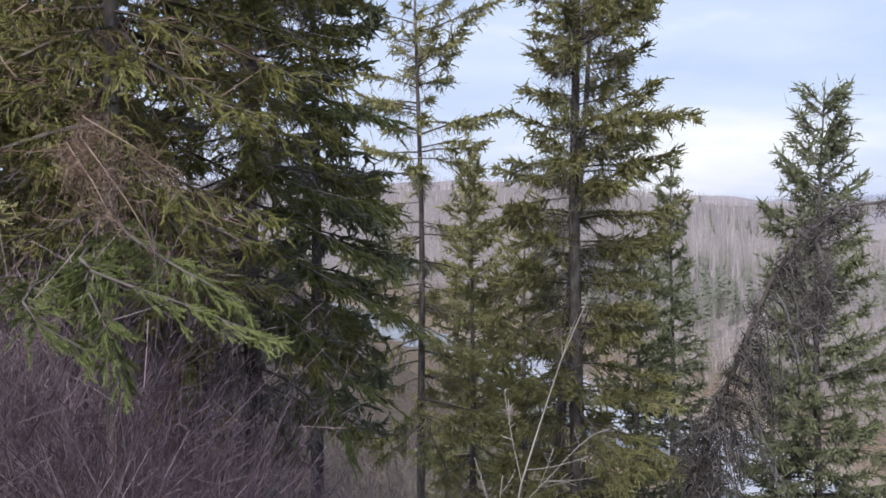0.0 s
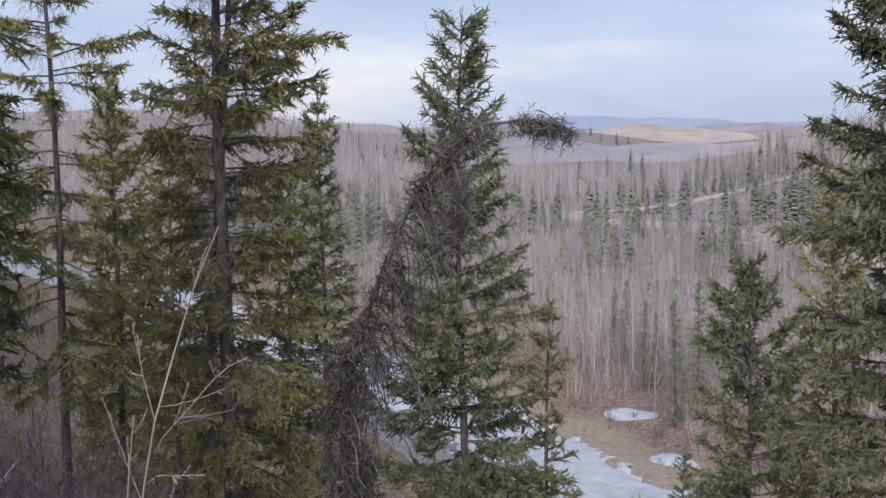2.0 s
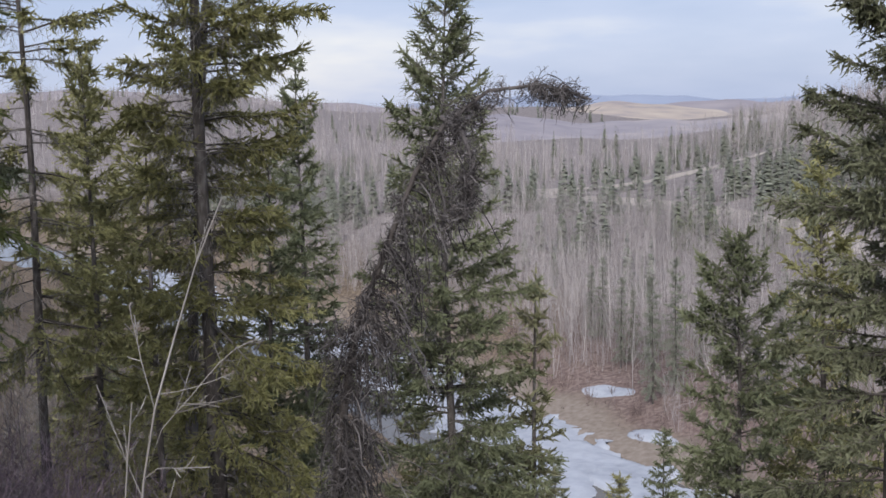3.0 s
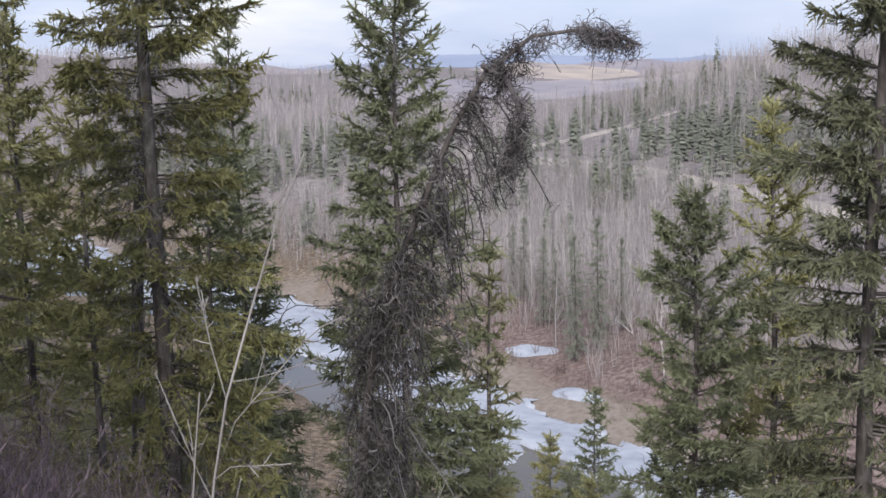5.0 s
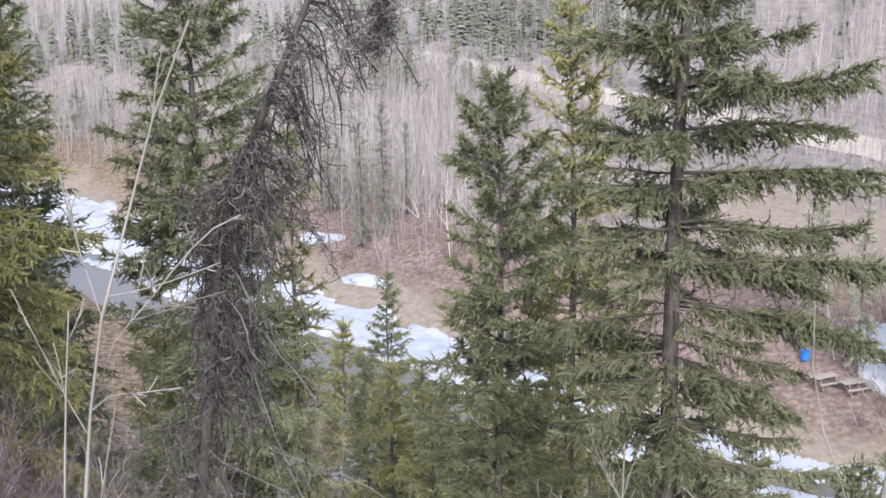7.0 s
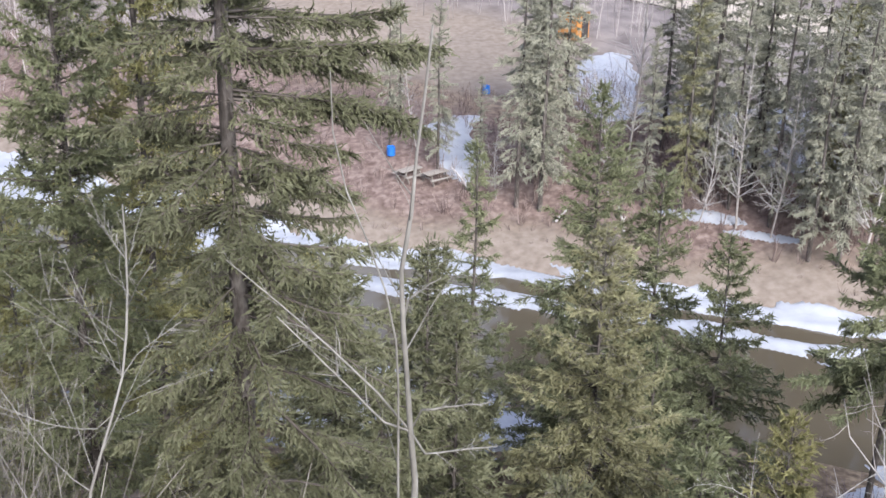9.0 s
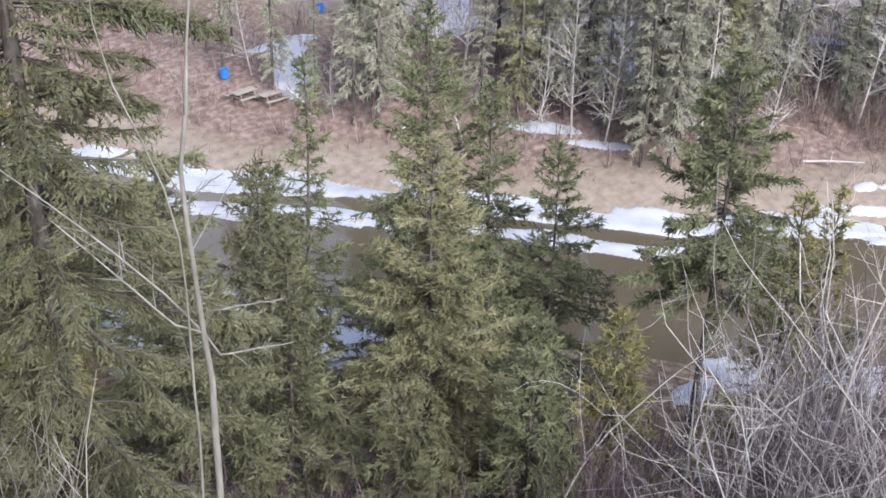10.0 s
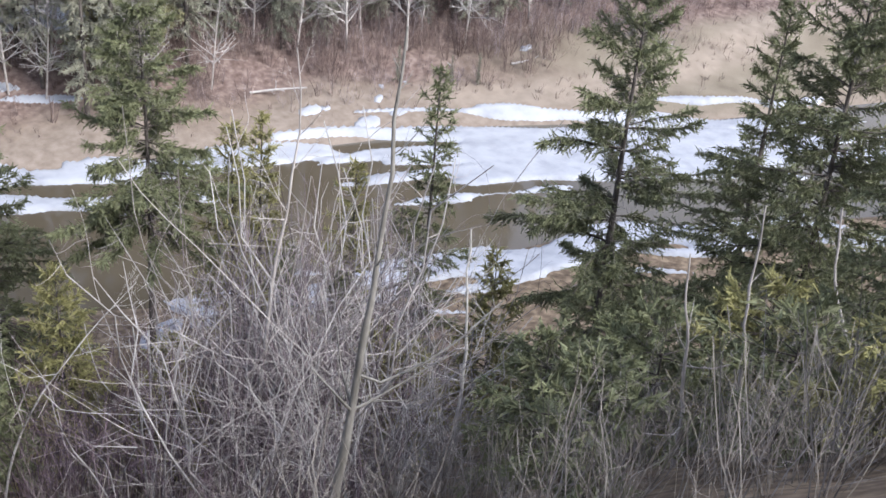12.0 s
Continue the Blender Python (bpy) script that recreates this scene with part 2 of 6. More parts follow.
def ground_material():
    """Leaf litter and dead grass; the bank and bar tones are blended by the mesh's own zones."""
    m = bpy.data.materials.new("valley_ground")
    m.use_nodes = True
    nt = m.node_tree
    bs = nt.nodes["Principled BSDF"]
    bs.inputs["Roughness"].default_value = 0.95
    bs.inputs["Specular IOR Level"].default_value = 0.1
    co = nt.nodes.new("ShaderNodeTexCoord")

    def noise_fac(scale, detail=6.0):
        n = nt.nodes.new("ShaderNodeTexNoise")
        n.inputs["Scale"].default_value, n.inputs["Detail"].default_value = scale, detail
        nt.links.new(co.outputs["Object"], n.inputs["Vector"])
        return n.outputs["Fac"]

    def ramp(fac, stops):
        r = nt.nodes.new("ShaderNodeValToRGB")
        while len(r.color_ramp.elements) < len(stops):
            r.color_ramp.elements.new(0.5)
        for item, (p, c) in zip(r.color_ramp.elements, stops):
            item.position, item.color = p, (*c, 1)
        nt.links.new(fac, r.inputs[0])
        return r.outputs[0]

    def blend(fac, a, b):
        x = nt.nodes.new("ShaderNodeMix")
        x.data_type = "RGBA"
        nt.links.new(fac, x.inputs[0])
        nt.links.new(a, x.inputs[6])
        nt.links.new(b, x.inputs[7])
        return x.outputs[2]

    def zone(name):
        a = nt.nodes.new("ShaderNodeAttribute")
        a.attribute_name = name
        return a.outputs["Fac"]

    litter = ramp(noise_fac(2.5), [(0.3, (0.06, 0.045, 0.035)), (0.5, (0.13, 0.10, 0.075)), (0.7, (0.24, 0.19, 0.14))])
    wood = ramp(noise_fac(0.6, 12), [(0.3, (0.12, 0.104, 0.105)), (0.5, (0.185, 0.163, 0.163)), (0.72, (0.26, 0.232, 0.226))])
    red = ramp(noise_fac(2.6, 10), [(0.3, (0.09, 0.064, 0.058)), (0.5, (0.15, 0.111, 0.102)), (0.72, (0.235, 0.188, 0.174))])
    tan = ramp(noise_fac(2.2, 10), [(0.3, (0.16, 0.132, 0.112)), (0.5, (0.20, 0.168, 0.145)), (0.72, (0.24, 0.205, 0.18))])
    col = blend(zone("forest"), litter, wood)
    col = blend(zone("red"), col, red)
    col = blend(zone("tan"), col, tan)
    bar = ramp(noise_fac(0.5, 8), [(0.3, (0.125, 0.107, 0.085)), (0.5, (0.165, 0.144, 0.116)), (0.72, (0.205, 0.18, 0.148))])
    col = blend(zone("bar"), col, bar)
    dust = ramp(noise_fac(1.2, 8), [(0.3, (0.20, 0.168, 0.142)), (0.7, (0.28, 0.24, 0.206))])
    col = blend(zone("track"), col, dust)
    nt.links.new(col, bs.inputs["Base Color"])
    bp = nt.nodes.new("ShaderNodeBump")
    bp.inputs["Strength"].default_value, bp.inputs["Distance"].default_value = 0.35, 0.04
    nt.links.new(noise_fac(9.0, 10), bp.inputs["Height"])
    nt.links.new(bp.outputs[0], bs.inputs["Normal"])
    return m


M["ground"] = ground_material()


# ---------------------------------------------------------------- mesh tools
def part(name, mesh, mat, parent=None, label="", smooth=False):
    """One mesh object; under a thing where a parent is given."""
    if isinstance(mesh, bmesh.types.BMesh):
        bm, mesh = mesh, bpy.data.meshes.new(name)
        bm.to_mesh(mesh)
        bm.free()
    if mat is not None and not mesh.materials:
        mesh.materials.append(mat)
    if smooth:
        mesh.shade_smooth()
    ob = new(name, mesh)
    if parent is not None:
        ob.parent = parent
    if label:
        ob["label"] = label
    return ob


def fast_mesh(name, verts, faces):
    """A mesh from arrays; faces all have the same number of corners."""
    verts, faces = np.asarray(verts, np.float32), np.asarray(faces, np.int32)
    me = bpy.data.meshes.new(name)
    me.vertices.add(len(verts))
    me.vertices.foreach_set("co", verts.ravel())
    me.loops.add(faces.size)
    me.loops.foreach_set("vertex_index", faces.ravel())
    me.polygons.add(len(faces))
    me.polygons.foreach_set("loop_start", np.arange(0, faces.size, faces.shape[1], dtype=np.int32))
    me.update(calc_edges=True)
    return me


def unit(v):
    return v / np.maximum(np.linalg.norm(v, axis=-1, keepdims=True), 1e-9)


def tubes(paths, radii, sides=4):
    """Tapered tubes along N paths of P points: vertices and quads."""
    n, p, _ = paths.shape
    if sides == 1:
        return slivers(paths, radii)
    tang = unit(np.gradient(paths, axis=1))
    ref = np.where(np.abs(tang[..., 2:3]) > 0.9, np.array([1.0, 0.2, 0]), np.array([0, 0.1, 1.0]))
    a = unit(np.cross(tang, ref))
    b = np.cross(tang, a)
    ang = np.arange(sides) * 2 * np.pi / sides
    ring = paths[:, :, None] + radii[:, :, None, None] * (a[:, :, None] * np.cos(ang)[:, None] + b[:, :, None] * np.sin(ang)[:, None])
    i = np.arange(n)[:, None, None] * p * sides + np.arange(p - 1)[None, :, None] * sides + np.arange(sides)
    j = np.arange(n)[:, None, None] * p * sides + np.arange(p - 1)[None, :, None] * sides + (np.arange(sides) + 1) % sides
    quads = np.stack([i, j, j + sides, i + sides], -1).reshape(-1, 4)
    return ring.reshape(-1, 3), quads


def slivers(paths, radii):
    """Narrow strips for twigs finer than a finger: vertices and quads."""
    n, p, _ = paths.shape
    tang = unit(paths[:, -1] - paths[:, 0])
    roll = np.sin(np.arange(n) * 12.9898) * 43758.5453
    ref = np.stack([np.cos(roll), np.sin(roll), np.cos(roll * 1.7) * 0.8], -1)
    a = unit(np.cross(tang, ref))[:, None] * radii[..., None]
    if p == 2:
        v = np.stack([paths[:, 0] - a[:, 0] * 1.2, paths[:, 0] + a[:, 0] * 1.2, paths[:, 1]], 1)
        return v.reshape(-1, 3), np.arange(n * 3).reshape(-1, 3)
    v = np.stack([paths - a, paths + a], 2)
    i = np.arange(n)[:, None] * p * 2 + np.arange(p - 1)[None] * 2
    return v.reshape(-1, 3), np.stack([i, i + 1, i + 3, i + 2], -1).reshape(-1, 4)


def join_arrays(parts_in):
    vs, fs, n = [], [], 0
    mixed = len({f.shape[1] for _, f in parts_in}) > 1
    for v, f in parts_in:
        if mixed and f.shape[1] == 4:
            f = np.concatenate([f[:, :3], f[:, [0, 2, 3]]])
        vs.append(v)
        fs.append(f + n)
        n += len(v)
    return np.concatenate(vs), np.concatenate(fs)


def tuft_template(rng, k, spread, width):
    """A needled shoot of length 1: a slim spindle and k short swept needles bunches round it, as triangles."""
    a = np.arange(k) * 2.399 + rng.uniform(0, 1, k)
    s0 = np.linspace(0.0, 0.86, k)
    reach = spread * (1.0 - 0.4 * np.clip(s0, 0, 1)) * (0.75 + 0.5 * rng.random(k))
    root = np.stack([s0, np.zeros(k), np.zeros(k)], -1)
    tip = np.stack([s0 + 0.24, np.cos(a) * reach, np.sin(a) * reach], -1)
    side = unit(np.cross(tip - root, np.stack([0.3 + 0 * a, np.sin(a), -np.cos(a)], -1))) * width
    tri = np.stack([root - side * 0.5, root + side * 0.5, tip], 1).reshape(-1, 3)
    c = spread * 0.5
    core = np.array([(-0.05, -c, 0), (-0.05, c, 0.2 * c), (1.05, 0, 0), (-0.05, 0, -c), (-0.05, 0.2 * c, c), (1.0, 0, 0.02)])
    return np.concatenate([tri, core])


def tufts(rng, pos, way, size, template):
    """Copies of a tuft at pos, along way: vertices and triangles."""
    way = unit(way)
    rnd = unit(rng.normal(size=way.shape))
    a = unit(np.cross(way, rnd))
    b = np.cross(way, a)
    v = pos[:, None] + size[:, None, None] * (template[None, :, :1] * way[:, None] + template[None, :, 1:2] * a[:, None] + template[None, :, 2:] * b[:, None])
    v = v.reshape(-1, 3)
    return v, np.arange(len(v)).reshape(-1, 3)


def along(paths, s):
    """Points and directions at the fractions s (N, m) of N paths."""
    n, p, _ = paths.shape
    f = np.clip(s, 0, 0.9999) * (p - 1)
    i = f.astype(int)
    w = (f - i)[..., None]
    r = np.arange(n)[:, None]
    lo, hi = paths[r, i], paths[r, i + 1]
    return lo + (hi - lo) * w, unit(hi - lo)


def spruce_arrays(rng, height, base, radius, whorl=0.3, per=5, twig_gap=0.17, tuft=0.15, blades=7, droop=0.25, inner=0.25, lean=(0, 0), bias=None, ragged=0.35, trunk_r=None, power=0.75, sides=9, blade_width=0.13, spread=0.24, limb_points=5, jitter=0.5, dead=0, hang=0.45):
    """Trunk, limb wood and needle arrays of one spruce, standing at the origin."""
    pz = np.linspace(-0.6, height, 14)
    wob = 0.02 * height * 0.25
    px = lean[0] * (pz / height) + wob * np.sin(pz * 0.55 + rng.uniform(0, 6)) * pz / height
    py = lean[1] * (pz / height) + wob * np.sin(pz * 0.45 + rng.uniform(0, 6)) * pz / height
    trunk = np.stack([px, py, pz], -1)[None]
    tr = trunk_r or height * 0.0085
    rad = (tr * np.clip(1 - pz / height, 0, 1) ** 0.85 + 0.006)[None]
    trunk_mesh = tubes(trunk, rad, sides)
    per = math.ceil(per * 1.25)
    zs = np.arange(base, height - 0.12, whorl)
    z = np.repeat(zs, per) + rng.uniform(-jitter, jitter, len(zs) * per) * whorl
    n = len(z)
    u = np.clip((height - z) / (height - base), 0.005, 1)
    az = rng.uniform(0, 2 * np.pi, n)
    prof = u**power * np.where(u > 0.85, 1 - (u - 0.85) * 1.6, 1.0)
    clump = 1 + ragged * np.sin(z * 2.1 + 3 * np.sin(az + z)) * 0.6
    length = radius * prof * clump * rng.uniform(1 - ragged, 1 + ragged * 0.5, n) + 0.07
    if bias is not None:
        length *= 1 + bias[1] * np.cos(az - bias[0])
    keep = (length > 0.05) & ((rng.random(n) > ragged * 0.2) | (u < 0.12))
    z, u, az, length = z[keep], u[keep], az[keep], length[keep]
    n = len(z)
    s = np.linspace(0, 1, limb_points)
    elev = np.tan(np.radians(48 * (1 - u) ** 2.2 - 8 * u + rng.uniform(-18, 18, n) * min(jitter, 0.5)))
    out = s[None] * length[:, None]
    zz = out * elev[:, None] - droop * length[:, None] * s[None] ** 1.7 * u[:, None] + 0.10 * length[:, None] * s[None] ** 4 + 0.05 * length[:, None] * np.sin(s[None] * 5 + 7 * az[:, None]) * s[None]
    bend = rng.normal(0, 0.2, n)[:, None] * s[None] ** 2
    x0, y0 = np.interp(z, pz, px), np.interp(z, pz, py)
    paths = np.stack([x0[:, None] + out * np.cos(az[:, None] + bend), y0[:, None] + out * np.sin(az[:, None] + bend), z[:, None] + zz], -1)
    limb_r = (0.007 + 0.010 * length)[:, None] * np.linspace(1, 0.25, limb_points)[None]
    wood = [tubes(paths, limb_r, 3)]
    m = np.maximum(2, np.ceil(length / (twig_gap * 0.55)).astype(int) * 2)
    idx = np.repeat(np.arange(n), m)
    frac = inner + (1 - inner) * rng.random(len(idx)) ** 0.75
    # foliage gathers in lumps along each limb, thickest at its end
    lump = 0.5 + 0.5 * np.sin(frac * length[idx] * 8.5 + 19.0 * az[idx]) + 0.7 * (frac > 0.8)
    grown = rng.random(len(idx)) < 0.6 + 0.4 * lump
    idx, frac, lump = idx[grown], frac[grown], np.clip(lump[grown], 0, 1)
    p0, t0 = along(paths[idx], frac[:, None])
    p0, t0 = p0[:, 0], t0[:, 0]
    sgn = np.where(np.arange(len(idx)) % 2 == 0, 1.0, -1.0)[:, None]
    sidev = unit(np.cross(t0, np.array([0, 0, 1.0]))) * sgn
    # flat side sprays on top, a hanging fringe below them
    fringe = rng.random(len(idx)) < np.clip(hang * (0.3 + u[idx]), 0, 0.75)
    tl = (0.27 * length[idx] * (1.05 - frac) + 0.14) * rng.uniform(0.6, 1.4, len(idx))
    tl = np.minimum(tl, 0.5) * np.where(fringe, 0.65, 1.0) * (0.6 + 0.5 * lump)
    down = np.where(fringe, rng.uniform(0.7, 1.8, len(idx)), rng.uniform(-0.2, 0.22, len(idx)))[:, None]
    way = unit(t0 * rng.uniform(0.6, 1.1, (len(idx), 1)) + sidev * rng.uniform(0.1, 1.1, (len(idx), 1)) - np.array([0, 0, 1.0]) * down + rng.normal(0, 0.28, (len(idx), 3)))
    st = np.linspace(0, 1, 2)
    tw = p0[:, None] + way[:, None] * (tl[:, None] * st[None])[..., None]
    tw[:, :, 2] -= 0.18 * (tl[:, None] * st[None] ** 2)
    wood.append(tubes(tw, np.broadcast_to(np.array([0.0055, 0.002]), tw.shape[:2]), 1))
    deadwood = []
    if dead:
        # bare grey twigs on the inner limbs
        di = rng.integers(0, n, dead)
        dp, dt = along(paths[di], rng.uniform(0.05, 0.75, dead)[:, None])
        dw = unit(dt[:, 0] * 0.5 + rng.normal(0, 0.6, (dead, 3)) + np.array([0, 0, -0.45]))
        dl = rng.uniform(0.12, 0.5, dead)[:, None, None]
        ds = np.linspace(0, 1, 3)[None, :, None]
        dtw = dp[:, :1] + dw[:, None] * dl * ds + np.cumsum(rng.normal(0, 0.06, (dead, 3, 3)), 1) * dl * ds
        deadwood.append(tubes(dtw, np.broadcast_to(np.array([0.005, 0.0035, 0.0018]), dtw.shape[:2]), 1))
        ei = np.repeat(np.arange(dead), 2)
        ep, et = along(dtw[ei], rng.uniform(0.3, 0.9, len(ei))[:, None])
        ew = unit(et[:, 0] + rng.normal(0, 0.7, (len(ei), 3)))
        etw = ep[:, :1] + ew[:, None] * (dl[ei] * 0.5) * np.linspace(0, 1, 2)[None, :, None]
        deadwood.append(tubes(etw, np.broadcast_to(np.array([0.0035, 0.0015]), etw.shape[:2]), 1))
    # needled shoots, end to end along the twigs and the outer limbs
    q = np.maximum(1, np.ceil(tl / (tuft * 0.75)).astype(int))
    ti = np.repeat(np.arange(len(idx)), q)
    k0 = np.arange(len(ti)) - np.repeat(np.cumsum(q) - q, q)
    sp, sd = along(tw[ti], ((k0 + rng.uniform(0, 0.5, len(ti))) / q[ti])[:, None])
    sp, sd = sp[:, 0], sd[:, 0]
    lq = np.maximum(2, np.ceil(length * (1 - inner) / (tuft * 0.6)).astype(int))
    li = np.repeat(np.arange(n), lq)
    lp, ld = along(paths[li], inner + (1 - inner) * rng.random(len(li))[:, None])
    sp, sd = np.concatenate([sp, lp[:, 0]]), np.concatenate([sd, ld[:, 0]])
    sd = unit(sd + rng.normal(0, 0.45, sd.shape) + np.array([0, 0, 0.04]))
    size = tuft * rng.uniform(0.75, 1.25, len(sp))
    lead = np.arange(5) * 0.11
    tops = np.array([np.interp(height - lead, pz, px), np.interp(height - lead, pz, py), height - lead]).T
    sp = np.concatenate([sp, tops])
    sd = np.concatenate([sd, np.tile([0.0, 0, 1], (5, 1)) + rng.normal(0, 0.3, (5, 3))])
    size = np.concatenate([size, np.full(5, tuft)])
    leaf = tufts(rng, sp, sd, size, tuft_template(rng, blades, spread, blade_width))
    return trunk_mesh, join_arrays(wood), leaf, (join_arrays(deadwood) if deadwood else None)


def spruce(name, x, y, seed, needles="needle_green", wood="dead_twig", label="", group="", ground=None, category="tree", **kw):
    """A spruce as a thing: trunk, limbs and crown of needles."""
    rng = np.random.default_rng(seed)
    tm, wm, lm, dm = spruce_arrays(rng, **kw)
    top = new(name)
    top.location = (x, y, terrain(x, y) if ground is None else ground)
    part("trunk", fast_mesh("trunk", *tm), M["bark"], top, smooth=True)
    part("branchwork", fast_mesh("branchwork", *wm), M["limb_wood"], top)
    if dm is not None:
        tagged(part("deadwood", fast_mesh("deadwood", *dm), M[wood], top), "bare dead inner twigs", kind="stuff")
    part("crown", fast_mesh("crown", *lm), M[needles], top)
    return tagged(top, label, category, group)


def green_limbs(top, lines, seed, needles, tuft=0.085, gap=0.02, reach=0.32):
    """Single needled boughs along given lines, as parts of a spruce."""
    rng = np.random.default_rng(seed)
    g = np.array(top.location)
    for line in lines:
        path = resampled(line, 8) - g
        size = np.linalg.norm(path[-1] - path[0])
        n = max(8, int(size / gap))
        wood = [tubes(path[None], np.linspace(0.016, 0.005, 8)[None], 4)]
        p0, t0 = along(np.repeat(path[None], n, 0), rng.uniform(0.1, 1.0, (n, 1)))
        p0, t0 = p0[:, 0], t0[:, 0]
        side = unit(np.cross(t0, np.array([0, 0, 1.0]))) * rng.choice([-1.0, 1.0], (n, 1))
        way = unit(t0 * 0.8 + side * rng.uniform(0.3, 1.0, (n, 1)) + np.array([0, 0, -1.0]) * rng.uniform(-0.1, 0.7, (n, 1)))
        ln = reach * rng.uniform(0.4, 1.1, n)
        tw = p0[:, None] + way[:, None] * (ln[:, None] * np.linspace(0, 1, 2)[None])[..., None]
        wood.append(tubes(tw, np.broadcast_to(np.array([0.005, 0.002]), tw.shape[:2]), 1))
        q = 5
        sp, sd = along(np.repeat(tw, q, 0), rng.random((n * q, 1)))
        leaf = tufts(rng, sp[:, 0], unit(sd[:, 0] + rng.normal(0, 0.25, (n * q, 3))), tuft * rng.uniform(0.7, 1.2, n * q), tuft_template(rng, 12, 0.2, 0.06))
        bough = part("bough", fast_mesh("bough", *join_arrays(wood)), M["limb_wood"], top)
        part("needles", fast_mesh("needles", *leaf), M[needles], bough)


def curls(rng, paths, per, points, step, radius):
    """Fine twigs that wander and curl as they hang from N paths: their paths and radii."""
    idx = np.repeat(np.arange(len(paths)), per)
    p, way = along(paths[idx], rng.uniform(0.05, 1.0, (len(idx), 1)))
    p, way = p[:, 0], unit(way[:, 0] + rng.normal(0, 0.8, (len(idx), 3)))
    turn = rng.normal(0, 0.5, (len(idx), 3))
    out = [p]
    for _ in range(points - 1):
        way = unit(way + np.cross(turn, way) + rng.normal(0, 0.3, way.shape) + np.array([0, 0, -0.12]))
        p = p + way * step * rng.uniform(0.6, 1.4, (len(idx), 1))
        out.append(p)
    return np.stack(out, 1), np.broadcast_to(np.linspace(radius, radius * 0.6, points), (len(idx), points))


def dead_spray(top, lines, seed, mat):
    """Bare dead boughs full of fine twigs, as parts of a spruce."""
    rng = np.random.default_rng(seed)
    g = np.array(top.location)
    for line in lines:
        path = (resampled(line, 8) - g)[None]
        rad = np.linspace(0.007, 0.003, 8)[None]
        a, ar = offshoots(rng, path, rad, 26, 0.3, 1.0, 0.2, 48, -0.8, 0.25, 7)
        b, br = curls(rng, np.concatenate([a, a]), 4, 7, 0.022, 0.0017)
        d, dr = curls(rng, b, 2, 5, 0.013, 0.0012)
        mesh = join_arrays([tubes(path, rad, 5), tubes(a, np.maximum(ar * 0.5, 0.0019), 3), tubes(b, br, 1), tubes(d, dr, 1)])
        part("dead_bough", fast_mesh("dead_bough", *mesh), M[mat], top, "bare brown dead bough")


def resampled(line, n):
    line = np.asarray(line, float)
    seg = np.r_[0, np.cumsum(np.linalg.norm(np.diff(line, axis=0), axis=1))]
    s = np.linspace(0, seg[-1], n)
    path = np.stack([np.interp(s, seg, line[:, k]) for k in range(3)], -1)
    path[1:-1] = (path[:-2] + 2 * path[1:-1] + path[2:]) / 4
    return path


def offshoots(rng, paths, radii, per, lo, hi, length, angle, rise=0.25, wander=0.12, points=5, taper=0.35):
    """Side branches on N paths: their paths and radii."""
    n = len(paths)
    idx = np.repeat(np.arange(n), per)
    frac = rng.uniform(lo, hi, len(idx))
    p0, t0 = along(paths[idx], frac[:, None])
    p0, t0 = p0[:, 0], t0[:, 0]
    size = np.linalg.norm(paths[:, -1] - paths[:, 0], axis=-1)[idx]
    rnd = unit(np.cross(t0, rng.normal(size=t0.shape)))
    a = np.radians(rng.normal(angle, 12, len(idx)))[:, None]
    way = unit(t0 * np.cos(a) + rnd * np.sin(a))
    ln = (size * length * (1.15 - frac) * rng.uniform(0.5, 1.3, len(idx)))[:, None]
    s = np.linspace(0, 1, points)
    out = p0[:, None] + way[:, None] * (ln * s[None])[..., None]
    wob = np.cumsum(rng.normal(0, wander, (len(idx), points, 3)), 1) * ln[..., None] * s[None, :, None] * 0.5
    out = out + wob
    if points > 4:
        for _ in range(2):
            out[:, 1:-1] = (out[:, :-2] + 2 * out[:, 1:-1] + out[:, 2:]) / 4
    out[:, :, 2] += rise * ln * s[None] ** 2
    r0 = np.interp(frac, np.linspace(0, 1, radii.shape[1]), np.ones(radii.shape[1])) * np.take_along_axis(radii[idx], np.clip((frac * (radii.shape[1] - 1)).astype(int), 0, radii.shape[1] - 1)[:, None], 1)[:, 0]
    rr = (0.55 * r0)[:, None] * np.linspace(1, taper, points)[None]
    return out, rr


def bare_arrays(rng, trunk, radii, levels, sides=(6, 4, 3, 3)):
    """Wood arrays of a leafless tree: trunk path(s), then levels of (per, lo, hi, length, angle, rise)."""
    paths, rad = np.asarray(trunk, float), np.asarray(radii, float)
    if paths.ndim == 2:
        paths, rad = paths[None], rad[None]
    meshes = [tubes(paths, rad, sides[0])]
    for k, lv in enumerate(levels):
        paths, rad = offshoots(rng, paths, rad, *lv)
        rad = np.maximum(rad, 0.0016)
        meshes.append(tubes(paths, rad, sides[min(k + 1, len(sides) - 1)]))
    return meshes


def branch_parts(wood, n, mat, top):
    """The first branches of a leafless tree, each as a part."""
    v, f = wood
    nv, nf = len(v) // n, len(f) // n
    for k in range(n):
        part("branch", fast_mesh("branch", v[k * nv : (k + 1) * nv], f[k * nf : (k + 1) * nf] - k * nv), mat, top)


# ---------------------------------------------------------------- terrain
SHORE = np.array([(-420, 330), (-200, 250), (-90, 169), (-61, 139), (-38, 123), (-13, 93), (3, 75), (17, 59), (24, 55), (37, 45), (46, 41), (55, 37), (66, 29), (84, 20), (130, -25), (260, -140)], float)


